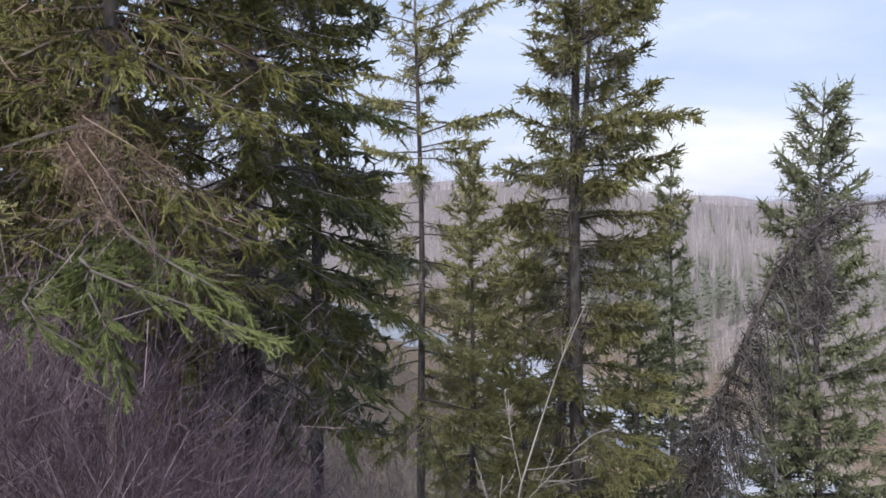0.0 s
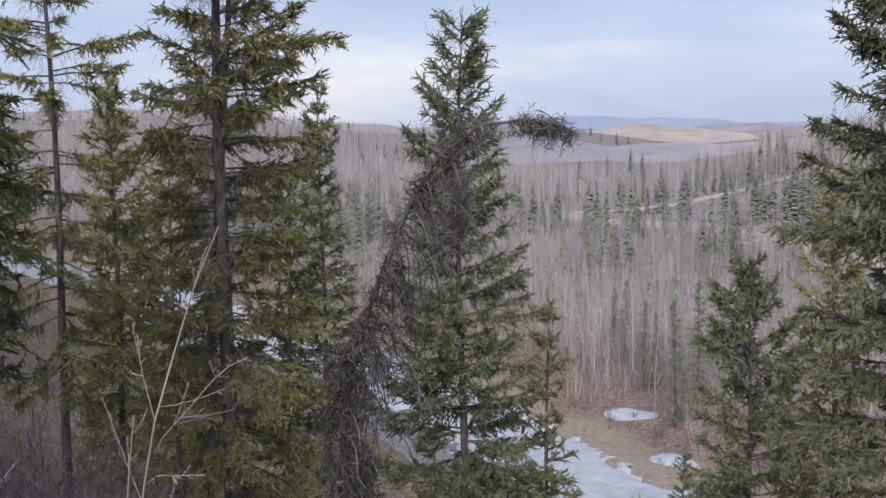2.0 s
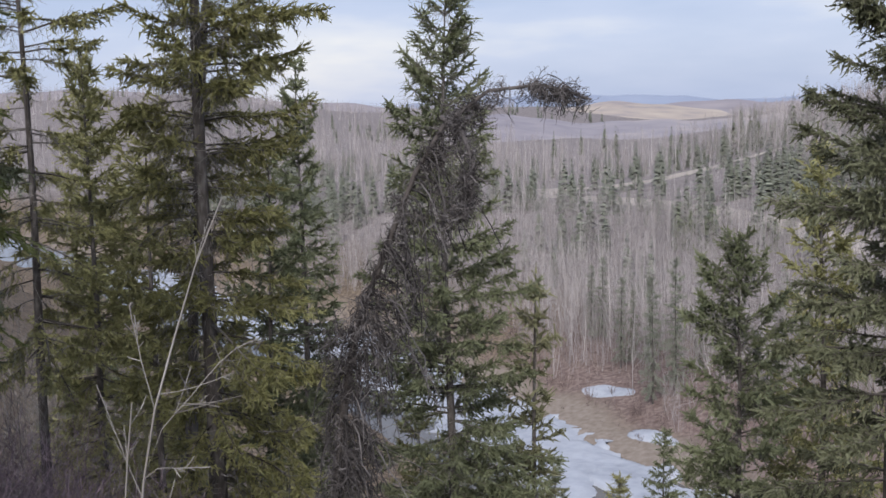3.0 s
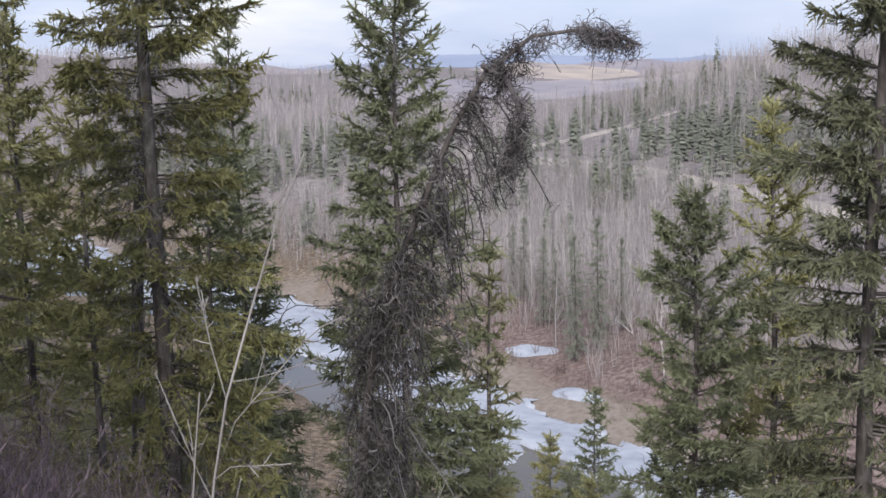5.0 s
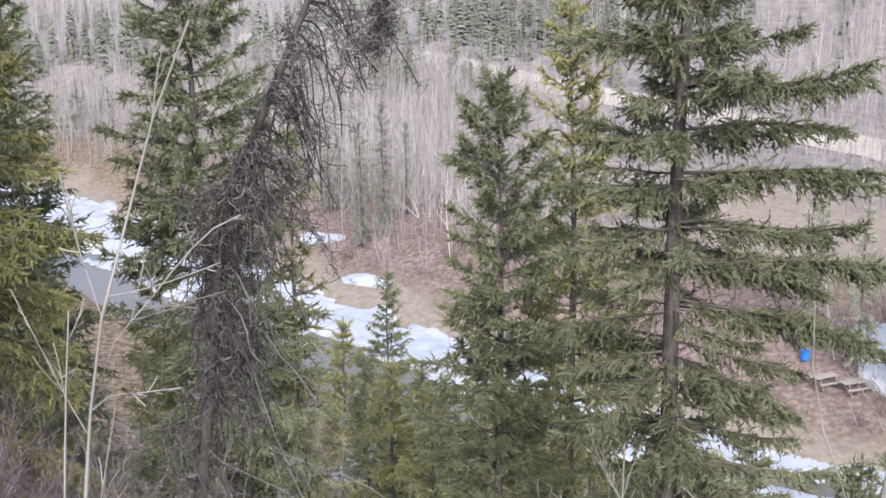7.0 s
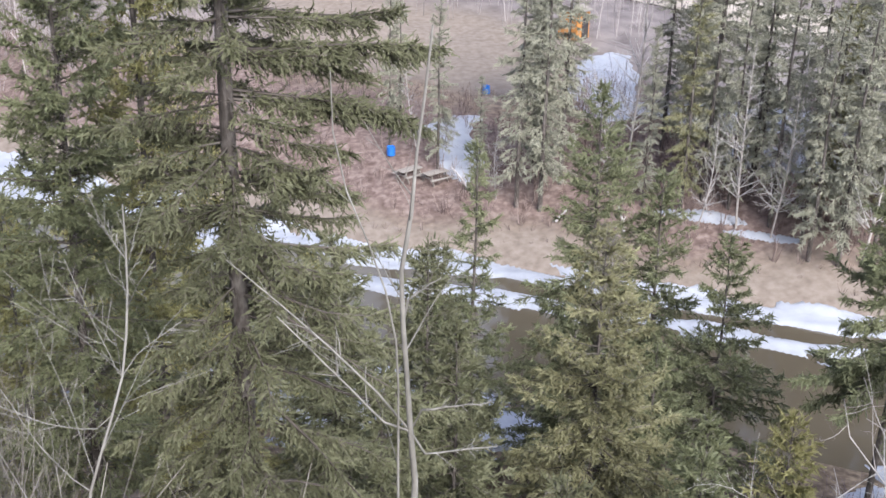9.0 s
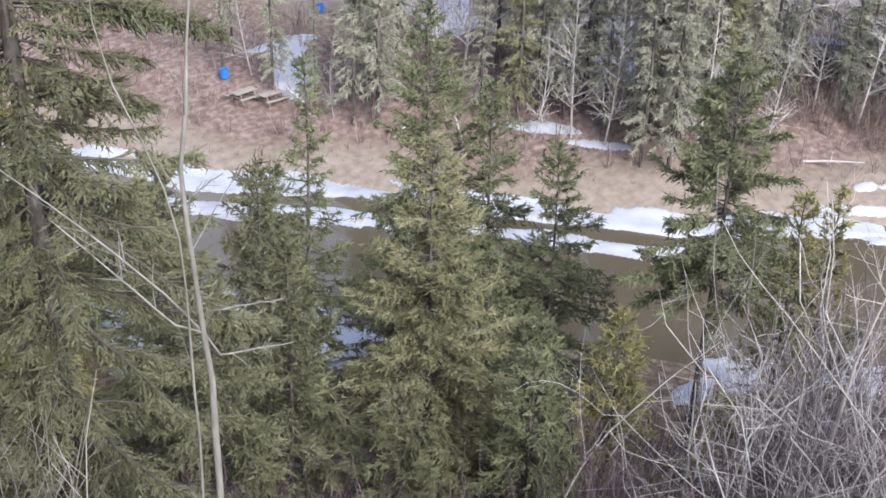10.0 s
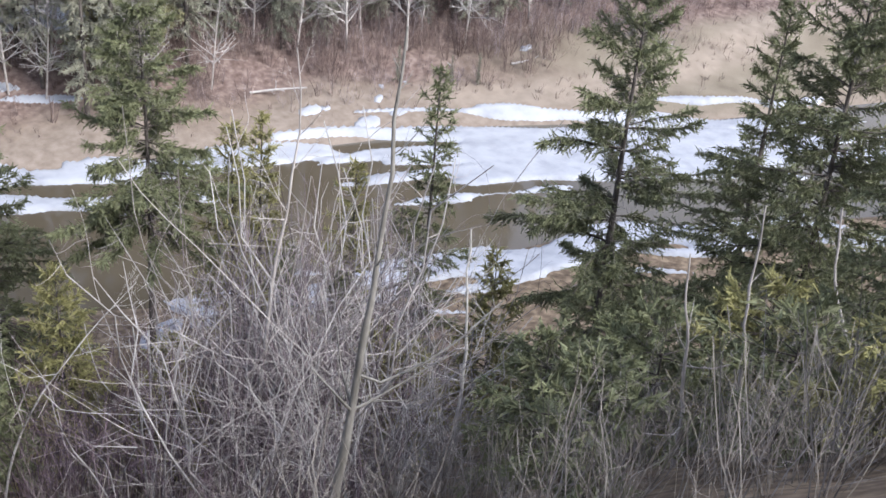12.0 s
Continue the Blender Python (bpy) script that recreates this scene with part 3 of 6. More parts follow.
def shore_distance(x, y):
    """Signed metres from the far water line: positive beyond the river."""
    x, y = np.asarray(x, float), np.asarray(y, float)
    p = np.stack([x, y], -1)
    best = np.full(x.shape, 1e9)
    sign = np.ones(x.shape)
    for a, b in zip(SHORE[:-1], SHORE[1:]):
        ab = b - a
        t = np.clip(((p - a) @ ab) / (ab @ ab), 0, 1)
        off = p - (a + t[..., None] * ab)
        dist = np.hypot(off[..., 0], off[..., 1])
        cross = ab[0] * (p - a)[..., 1] - ab[1] * (p - a)[..., 0]
        near = dist < best
        sign = np.where(near, np.where(cross > 0, 1.0, -1.0), sign)
        best = np.minimum(best, dist)
    return best * sign


def smooth(a, b, v):
    t = np.clip((v - a) / (b - a), 0, 1)
    return t * t * (3 - 2 * t)


PROFILE_D = [-400, -120, -60, -54, -50, -44, -36, -28, -22, -16, -13.5, -12, -2, -0.6, 1.0, 4, 8, 12, 30, 2000]
PROFILE_Z = [42, 27.5, 23.7, 23.0, 20.4, 15.3, 8.9, 3.0, 1.1, 0.6, 0.25, -0.6, -0.7, -0.15, 0.5, 1.1, 2.4, 3.1, 3.3, 3.3]


def heights(x, y):
    x, y = np.asarray(x, float), np.asarray(y, float)
    d = shore_distance(x, y)
    z = np.interp(d, PROFILE_D, PROFILE_Z)
    beyond = smooth(12, 45, d)
    r, az = np.hypot(x - 3.5, y - 3), np.degrees(np.arctan2(x - 3.5, y - 3))
    z = z + beyond * np.interp(y, [60, 182, 260, 330, 2000], [0, 5.5, 5.0, 1.0, 0.0])
    # wooded hillside beyond the road, and the far valley sides
    z = z + beyond * 25 * smooth(150, 330, r) * smooth(-9, 12, az)
    z = z + beyond * 30 * smooth(330, 900, r) * smooth(-18, -30, az)
    z = z + 17 * smooth(480, 1200, r) * smooth(-4, -12, az) * smooth(-40, -14, az)
    z = z + 0.12 * np.sin(x * 0.9 + 1.3 * np.sin(y * 0.6)) * np.sin(y * 0.8 + x * 0.2) * np.where((d > -13) & (d < 2), 0, 1)
    return z


def terrain(x, y):
    return float(heights(np.array([x]), np.array([y]))[0])


TRACK = np.array([(55, 40.5), (61, 36), (64.4, 34.4), (67.7, 33), (70.3, 32.3), (73.5, 32), (76.5, 32), (80.8, 31.3), (92, 29.5), (110, 28)], float)


def track_gap(x, y):
    """Distance to the dirt track on the far bank."""
    p = np.stack([np.ravel(x), np.ravel(y)], -1)[:, None]
    a, b = TRACK[:-1][None], TRACK[1:][None]
    t = np.clip(((p - a) * (b - a)).sum(-1) / ((b - a) ** 2).sum(-1), 0, 1)[..., None]
    return np.linalg.norm(p - a - (b - a) * t, axis=-1).min(1)


def build_ground():
    rings = np.concatenate([[0], np.geomspace(0.8, 30, 45), np.linspace(31, 110, 95), np.geomspace(112, 4600, 70)])
    ang = np.radians(np.concatenate([np.arange(-70, 82, 0.65), np.arange(82, 290, 4.0)]))
    rr, aa = np.meshgrid(rings, ang, indexing="ij")
    x, y = 3.5 + rr * np.sin(aa), 3.0 + rr * np.cos(aa)
    z = heights(x, y)
    n, m = rr.shape
    i = np.arange(n - 1)[:, None] * m + np.arange(m)
    j = np.arange(n - 1)[:, None] * m + (np.arange(m) + 1) % m
    me = fast_mesh("ground", np.stack([x, y, z], -1).reshape(-1, 3), np.stack([i, i + m, j + m, j], -1).reshape(-1, 4))
    d = shore_distance(x, y).ravel()
    xf, yf = x.ravel(), y.ravel()
    wob = 2.0 * np.sin(xf * 0.35) * np.cos(yf * 0.3)
    zones = {
        "forest": smooth(14, 30, d + wob),
        "red": smooth(-26, -12, xf) * smooth(1.5, 5, d + 0.6 * wob) * (1 - smooth(13, 20, d + wob)),
        "tan": np.maximum(smooth(-1.5, -0.5, d) * (1 - smooth(2.0, 5.0, d + wob)), smooth(19, 23, d) * (1 - smooth(34, 40, d)) * smooth(17, 22, xf) * (1 - smooth(36, 44, xf))),
        "bar": smooth(56, 66, xf + wob) * smooth(-0.5, 1, d) * (1 - smooth(6.5, 9.5, d + 0.5 * wob - 0.06 * (xf - 66))),
        "track": 0.85 * (1 - smooth(0.7, 1.9, track_gap(xf, yf) + 0.15 * wob)),
    }
    for name, v in zones.items():
        at = me.attributes.new(name, "FLOAT", "POINT")
        at.data.foreach_set("value", v.astype(np.float32))
    ob = part("ground", me, M["ground"], smooth=True)
    tagged(ob, "brown leaf-littered valley slope and flat ground", "ground", kind="structure")


build_ground()


def ribbon(name, line, width, mat, lift, steps=200):
    """A strip of given width laid over the ground along a line."""
    line = np.asarray(line, float)
    seg = np.r_[0, np.cumsum(np.hypot(*np.diff(line, axis=0).T))]
    s = np.linspace(0, seg[-1], steps)
    c = np.stack([np.interp(s, seg, line[:, 0]), np.interp(s, seg, line[:, 1])], -1)
    for _ in range(6):
        c[1:-1] = (c[:-2] + 2 * c[1:-1] + c[2:]) / 4
    t = unit(np.gradient(c, axis=0))
    nrm = np.stack([-t[:, 1], t[:, 0]], -1)
    k = np.linspace(-0.5, 0.5, 5)
    p = c[:, None] + nrm[:, None] * (k[None, :, None] * width)
    z = heights(p[..., 0], p[..., 1]) + lift
    v = np.concatenate([p, z[..., None]], -1).reshape(-1, 3)
    i = np.arange(steps - 1)[:, None] * 5 + np.arange(4)
    return part(name, fast_mesh(name, v, np.stack([i, i + 1, i + 6, i + 5], -1).reshape(-1, 4)), mat, smooth=True)


def build_water():
    line = SHORE
    t = unit(np.gradient(line, axis=0))
    nrm = np.stack([-t[:, 1], t[:, 0]], -1)
    far, near = line + nrm * 0.6, line - nrm * 14.0
    v = np.concatenate([np.c_[far, np.zeros(len(far))], np.c_[near, np.zeros(len(near))]])
    n = len(line)
    i = np.arange(n - 1)
    ob = part("water", fast_mesh("water", v, np.stack([i, i + n, i + n + 1, i + 1], -1)), M["water"])
    tagged(ob, "brown slow river water reflecting a pale sky", "water", kind="structure")


build_water()
ROAD_LINE = np.array([(75, 62), (58, 86), (45, 108), (30, 130), (11, 156), (-9, 185), (-22, 203), (-36, 216), (-42, 225), (-38, 234), (-28, 242), (-19, 251), (-8, 262), (12, 276)], float)
road = ribbon("road", ROAD_LINE, 7.6, M["gravel"], 0.12)
tagged(road, "pale gravel valley road curving through bare woods", "road", kind="structure")


# ---------------------------------------------------------------- snow and ice
def wavy(x, y, seed=0.0):
    return (np.sin(x * 0.9 + 1.7 * np.sin(y * 0.55 + seed)) + np.sin(y * 1.3 + 1.2 * np.sin(x * 0.7 + seed * 2)) + 0.6 * np.sin(x * 2.9 + y * 2.3 + seed)) / 2.6


def snow_sheet(name, box, step, field, thick, base=None, label="", group=""):
    """Snow or ice where field(x, y) > 0, thickening away from its uneven edge."""
    x0, x1, y0, y1 = box
    gx, gy = np.meshgrid(np.arange(x0, x1, step), np.arange(y0, y1, step), indexing="ij")
    f = field(gx, gy)
    bed = heights(gx, gy) if base is None else np.maximum(heights(gx, gy), base)
    z = bed + np.where(f > 0, thick * (0.25 + 0.75 * smooth(0, 0.6, f)) * (1 + 0.25 * wavy(gx * 2, gy * 2)), -0.12)
    n, m = gx.shape
    ok = f > 0
    cell = ok[:-1, :-1] | ok[1:, :-1] | ok[:-1, 1:] | ok[1:, 1:]
    i, j = np.nonzero(cell)
    a = i * m + j
    faces = np.stack([a, a + m, a + m + 1, a + 1], -1)
    # draw the outermost points in to the true edge
    mx, my = np.zeros_like(gx), np.zeros_like(gy)
    for _ in range(4):
        f1 = field(gx + mx, gy + my)
        ga, gb = (field(gx + mx + 0.03, gy + my) - f1) / 0.03, (field(gx + mx, gy + my + 0.03) - f1) / 0.03
        pull = np.where(ok, 0.0, -f1 / np.maximum(ga * ga + gb * gb, 0.08))
        mx, my = np.clip(mx + 0.8 * pull * ga, -1.4 * step, 1.4 * step), np.clip(my + 0.8 * pull * gb, -1.4 * step, 1.4 * step)
    gx, gy = gx + mx, gy + my
    used, inv = np.unique(faces, return_inverse=True)
    v = np.stack([gx, gy, z], -1).reshape(-1, 3)[used]
    ob = part(name, fast_mesh(name, v, inv.reshape(-1, 4)), M["snow"], smooth=True)
    return tagged(ob, label, "snow" if name == "snow_patch" else "ice", group)


def oval(cx, cy, length, width, turn, seed):
    c, s = math.cos(radians(turn)), math.sin(radians(turn))

    def field(x, y):
        u, v = (x - cx) * c + (y - cy) * s, -(x - cx) * s + (y - cy) * c
        return (1 - np.hypot(u / length, v / width)) * width + 0.35 * min(width, 1.5) * wavy(x, y, seed)

    return field


def shelf(lo, hi, x0, x1, seed, rough=0.5):
    def field(x, y):
        d = shore_distance(x, y)
        along_bank = 0.83 * x - 0.55 * y
        return np.minimum(np.minimum(d - lo, hi - d) + rough * (0.55 * wavy(x, y, seed) + 0.8 * wavy(along_bank * 0.8, d * 2.6, seed + 2)), np.minimum(x - x0, x1 - x) * 0.5 + 0.5 * wavy(y, x, seed))

    return field


ICE = "melting white shelf ice along the river edge"
snow_sheet("shelf_ice", (-95, -6, 60, 180), 0.6, shelf(-8.5, 0.2, -92, -8, 1.0, 1.8), 0.3, 0.0, ICE, "river ice")
snow_sheet("shelf_ice", (-14, 14, 55, 105), 0.3, shelf(-5.2, 0.1, -10, 12, 2.0, 1.0), 0.25, 0.0, ICE, "river ice")
snow_sheet("shelf_ice", (8, 47, 36, 75), 0.22, shelf(-1.7, 0.3, 10, 47, 3.0, 0.6), 0.2, 0.0, ICE, "river ice")
snow_sheet("shelf_ice", (8, 46, 34, 68), 0.22, shelf(-4.6, -2.9, 14, 39, 4.0, 0.7), 0.2, 0.0, ICE, "river ice")


def broad(x, y):
    d = shore_distance(x, y)
    u = 0.83 * x - 0.55 * y
    ends = smooth(-4.5, 0.5, d)
    bars = (0.8 + 0.9 * ends) * np.sin(d * 2.5 + 0.42 * u + 1.5 * wavy(u * 0.35, d * 0.8)) + (0.8 + 0.7 * ends) * wavy(u * 0.6, d * 3.6, 8)
    return np.minimum(np.minimum(d + 8.0, 0.9 - d), np.minimum(x - 45.5, 71 - x) * 0.4) + bars + 0.3 * wavy(x, y, 5) - 0.25 - 0.5 * ends


snow_sheet("shelf_ice", (40, 74, 16, 50), 0.22, broad, 0.16, 0.0, "broad striped sheet of melting river ice", "river ice")
snow_sheet("shelf_ice", (26, 60, 8, 40), 0.25, shelf(-16.6, -12.8, 30, 58, 6.0, 1.9), 0.18, 0.0, "patchy ice along the near river bank", "river ice")
snow_sheet("shelf_ice", (-6, 22, 30, 62), 0.25, shelf(-18.5, -13.2, -4, 20, 7.0, 2.4), 0.2, 0.0, "patchy ice along the near river bank", "river ice")
for k, (cx, cy, ln, wd, turn) in enumerate([(25.2, 66.2, 4.9, 1.35, 79), (25.4, 69.4, 2.2, 0.9, 12), (38.2, 74.2, 7.4, 2.5, 64), (34.6, 54.6, 2.6, 0.5, -38), (36.8, 51.9, 2.4, 0.4, -35), (54.5, 55.5, 8.0, 3.6, -30), (49.2, 40.6, 0.9, 0.45, 10), (51.5, 40.4, 0.6, 0.35, 0), (-5.3, 88.5, 2.6, 0.9, -40), (-9.8, 98.5, 3.0, 1.0, -35), (45.0, 64.5, 8.0, 3.0, -30), (42.5, 57.5, 6.0, 2.2, -35), (62, 47, 3.0, 1.2, -20), (47.5, 43.2, 0.8, 0.4, 0), (51.5, 41.9, 0.55, 0.3, 20), (52.6, 42.7, 0.3, 0.2, 60), (54.0, 42.3, 0.35, 0.2, -30), (48.4, 42.9, 0.4, 0.3, 0), (62.6, 40.0, 0.5, 0.25, 0)]):
    r = max(ln, wd) * 1.3 + 0.5
    snow_sheet("snow_patch", (cx - r, cx + r, cy - r, cy + r), 0.16 if ln < 3.2 else 0.3, oval(cx, cy, ln, wd, turn, k * 1.7), 0.12, None, "patch of old snow lying on brown ground", "snow patches")
for k in range(18):
    rngk = np.random.default_rng(300 + k)
    cx, cy = rngk.uniform(2, 30), rngk.uniform(28, 46)
    if shore_distance(np.array([cx]), np.array([cy]))[0] < -15:
        snow_sheet("snow_patch", (cx - 2, cx + 2, cy - 2, cy + 2), 0.16, oval(cx, cy, rngk.uniform(0.5, 1.4), rngk.uniform(0.3, 0.7), rngk.uniform(0, 180), k), 0.1, None, "patch of old snow among slope trees", "snow patches")


# ---------------------------------------------------------------- scattered woods
def scatter(name, templates, x, y, size, rng, mat, label, category, group="", squash=None):
    """Copies of small templates at many places, joined into one piece of stuff."""
    z = heights(x, y) - 0.1
    pick = rng.integers(0, len(templates), len(x))
    turn = rng.uniform(0, 2 * np.pi, len(x))
    out = []
    for k, (v, f) in enumerate(templates):
        sel = pick == k
        if not sel.any():
            continue
        c, s = np.cos(turn[sel])[:, None], np.sin(turn[sel])[:, None]
        sc = size[sel][:, None]
        p = np.stack([(v[:, 0] * c - v[:, 1] * s) * sc + x[sel][:, None], (v[:, 0] * s + v[:, 1] * c) * sc + y[sel][:, None], v[:, 2] * sc + z[sel][:, None]], -1)
        fk = f[None] + (np.arange(sel.sum()) * len(v))[:, None, None]
        out.append((p.reshape(-1, 3), fk.reshape(-1, f.shape[1])))
    ob = part(name, fast_mesh(name, *join_arrays(out)), mat)
    return tagged(ob, label, category, group, kind="stuff")


def tree_line(rng, h, bend=0.04, points=5, lean=0.04):
    s = np.linspace(0, 1, points)
    return np.stack([h * (lean * rng.normal() * s + bend * rng.normal() * np.sin(s * 3)), h * (lean * rng.normal() * s + bend * rng.normal() * np.sin(s * 3)), h * s], -1)


def aspen_template(rng, h=11.0, limbs=11, twigs=2, r=0.085, lo=0.35):
    t = tree_line(rng, h, points=3)
    return join_arrays(bare_arrays(rng, t, np.linspace(r, 0.02, 3), [(limbs, lo, 0.98, 0.26, 34, 0.3, 0.05, 2)] + ([(twigs, 0.3, 0.95, 0.6, 35, 0.2, 0.05, 2)] if twigs else []), sides=(1, 1, 1)))


def layered_spruce(rng, h=10.0, r=1.5, layers=34, blades=5):
    zz = np.repeat(np.linspace(0.04 * h, 0.985 * h, layers), blades) + rng.uniform(-0.3, 0.3, layers * blades)
    n = len(zz)
    u = np.clip(1 - zz / h, 0.02, 1)
    ln = r * u**0.8 * rng.uniform(0.55, 1.2, n) + 0.12
    a = rng.uniform(0, 2 * np.pi, n)
    w = 0.38 * ln + 0.14
    c, s = np.cos(a), np.sin(a)
    z1 = zz + ln * np.where(u < 0.25, 0.3, -0.28) * rng.uniform(0.4, 1.4, n)
    root = np.stack([0 * c, 0 * c, zz + 0.15], -1)
    lft = np.stack([c * ln * 0.75 - s * w, s * ln * 0.75 + c * w, z1], -1)
    rgt = np.stack([c * ln * 0.75 + s * w, s * ln * 0.75 - c * w, z1], -1)
    tip = np.stack([c * ln, s * ln, z1 + 0.05], -1)
    v = np.stack([root, lft, tip, rgt], 1).reshape(-1, 3)
    i = np.arange(n) * 4
    return v, np.concatenate([np.stack([i, i + 1, i + 2], -1), np.stack([i, i + 2, i + 3], -1)])


def shrub_template(rng, h=1.8, stems=9, spread=0.5, twigs=3, r=0.010, sub=2):
    a = rng.uniform(0, 2 * np.pi, stems)
    s = np.linspace(0, 1, 4)
    ln = h * rng.uniform(0.6, 1.1, stems)
    out = spread * rng.uniform(0.1, 1.0, stems)
    p = np.stack([np.cos(a)[:, None] * out[:, None] * (0.2 + s[None]) + 0.05 * h * rng.normal(size=(stems, 4)) * s[None], np.sin(a)[:, None] * out[:, None] * (0.2 + s[None]) + 0.05 * h * rng.normal(size=(stems, 4)) * s[None], ln[:, None] * s[None]], -1)
    levels = [(twigs, 0.2, 0.95, 0.42, 42, 0.05, 0.2, 3)]
    if sub:
        levels.append((sub, 0.3, 0.95, 0.5, 30, 0.1, 0.1, 2))
    return join_arrays(bare_arrays(rng, p, np.broadcast_to(np.linspace(r, r * 0.4, 4), (stems, 4)), levels, sides=(1, 1, 1)))


def road_gap(x, y):
    best = np.full(x.shape, 1e9)
    p = np.stack([x, y], -1)
    for a, b in zip(ROAD_LINE[:-1], ROAD_LINE[1:]):
        t = np.clip(((p - a) @ (b - a)) / ((b - a) @ (b - a)), 0, 1)
        best = np.minimum(best, np.linalg.norm(p - (a + t[..., None] * (b - a)), axis=-1))
    return best


def road_side(x, y):
    """Negative on the river side of the road."""
    return np.interp(y, ROAD_LINE[:, 1], ROAD_LINE[:, 0]) * -1 + x


def places(rng, count, r0, r1, a0, a1, ok):
    """Random places in a sector round the viewpoint, by even area."""
    r = np.sqrt(rng.uniform(r0 * r0, r1 * r1, count * 4))
    a = np.radians(rng.uniform(a0, a1, count * 4))
    x, y = 3.5 + r * np.sin(a), 3.0 + r * np.cos(a)
    keep = ok(x, y)
    return x[keep][:count], y[keep][:count]


def meadow(x, y):
    d = shore_distance(x, y)
    return (x > 15) & (x < 46) & (d > 12) & (d < 33)


def open_valley(x, y):
    """The low gap between the hills where the far fields show."""
    a = np.degrees(np.arctan2(x - 3.5, y - 3))
    return (np.hypot(x, y) > 400) & (a > -12.5) & (a < -2.5)


SKYLINE = [(-76, 488), (-69, 506), (-31, 430), (-33, 415), (-15, 560), (-9, 570), (-58, 460), (-84, 470), (-120, 400), (-8, 303), (-6, 303), (-4, 303), (-2, 303), (6, 303), (9, 303)]


def build_woods():
    rng = np.random.default_rng(11)
    def in_wood(x, y):
        d = shore_distance(x, y)
        # the thick young stand between river and road, thinner by the bank
        return (d > 14 + 4 * np.sin(x * 0.21)) & ~meadow(x, y) & (road_gap(x, y) > 5.5) & ((x < 46) | (d > 34))

    asp = [aspen_template(rng, rng.uniform(9.5, 12.5), 22, 1, 0.034, 0.2) for _ in range(8)]
    x, y = places(rng, 8600, 80, 300, -60, 42, in_wood)
    young = (road_side(x, y) < 0) & (y < 230)
    gap = road_gap(x, y)
    keep = (gap > np.where(young, 12, 17)) | ((y > 262) | (y < 140)) & ~young | (rng.random(len(x)) < 0.25)
    young |= (gap < 26) & (y > 140) & (y < 262) & (x < 0)
    x, y, young = x[keep], y[keep], young[keep]
    scatter("bare_aspen_wood", asp, x, y, np.where(young, rng.uniform(0.36, 0.62, len(x)), rng.uniform(0.6, 1.0, len(x))), rng, M["aspen_far"], "grey leafless aspen wood on the valley floor", "woods")
    x, y = places(rng, 1000, 84, 140, 8, 44, lambda x, y: (shore_distance(x, y) > 33) & (road_gap(x, y) > 5))
    scatter("bare_aspen_wood", asp, x, y, rng.uniform(0.45, 0.95, len(x)), rng, M["aspen_far"], "pale leafless aspens behind the meadow", "woods")
    fuzz = [shrub_template(rng, 3.6, 4, 0.9, 4, 0.014, 0) for _ in range(6)]
    x, y = places(rng, 1700, 92, 215, -26, 14, lambda x, y: in_wood(x, y) & (road_side(x, y) < 0))
    scatter("sapling_thicket", fuzz, x, y, rng.uniform(0.6, 1.3, len(x)), rng, M["aspen_far"], "lilac-grey thicket of leafless saplings below the road", "woods")
    x, y = places(rng, 2300, 84, 165, -30, 6, lambda x, y: (shore_distance(x, y) > 6.5 + 2 * np.sin(x * 0.5)) & (road_gap(x, y) > 7))
    scatter("sapling_thicket", fuzz, x, y, rng.uniform(0.6, 1.35, len(x)), rng, M["aspen_far"], "lilac-grey leafless saplings close above the river bank", "woods")
    x, y = places(rng, 1500, 84, 165, -30, 6, lambda x, y: (shore_distance(x, y) > 8) & (road_gap(x, y) > 7))
    scatter("bare_aspen_wood", asp, x, y, rng.uniform(0.4, 0.75, len(x)), rng, M["aspen_far"], "grey leafless young aspens above the river bank", "woods")
    thin = [aspen_template(rng, rng.uniform(9, 12), limbs=9, twigs=0, r=0.07) for _ in range(5)]
    x, y = places(rng, 6500, 240, 640, -55, 55, lambda x, y: in_wood(x, y) & ~open_valley(x, y))
    scatter("bare_aspen_wood", thin, x, y, rng.uniform(0.8, 1.15, len(x)), rng, M["aspen_far"], "pale leafless aspen wood on far hillsides", "woods")
    dots = [aspen_template(rng, rng.uniform(8, 11), limbs=5, twigs=0, r=0.16) for _ in range(5)]
    x, y = places(rng, 6500, 600, 1500, -45, 8, lambda x, y: (np.sin(x * 0.011 + 1) + np.sin(y * 0.013 + x * 0.006) > -1.1) & ~open_valley(x, y))
    scatter("bare_aspen_wood", dots, x, y, rng.uniform(0.8, 1.2, len(x)), rng, M["aspen_far"], "hazy leafless woods over the far valley sides", "woods")
    con = [layered_spruce(rng, rng.uniform(9, 12), rng.uniform(1.3, 1.8)) for _ in range(8)]
    x, y = places(rng, 130, 520, 1200, -40, 4, lambda x, y: np.sin(x * 0.021) + np.sin(y * 0.017 + x * 0.01) > 0.5)
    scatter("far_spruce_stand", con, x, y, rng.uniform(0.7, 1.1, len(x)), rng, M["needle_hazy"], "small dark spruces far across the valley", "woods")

    def clumped(x, y):
        return in_wood(x, y) & (np.sin(x * 0.06 + 2) + np.sin(y * 0.05 + x * 0.03) > 0.55)

    x, y = places(rng, 560, 100, 420, -60, 50, clumped)
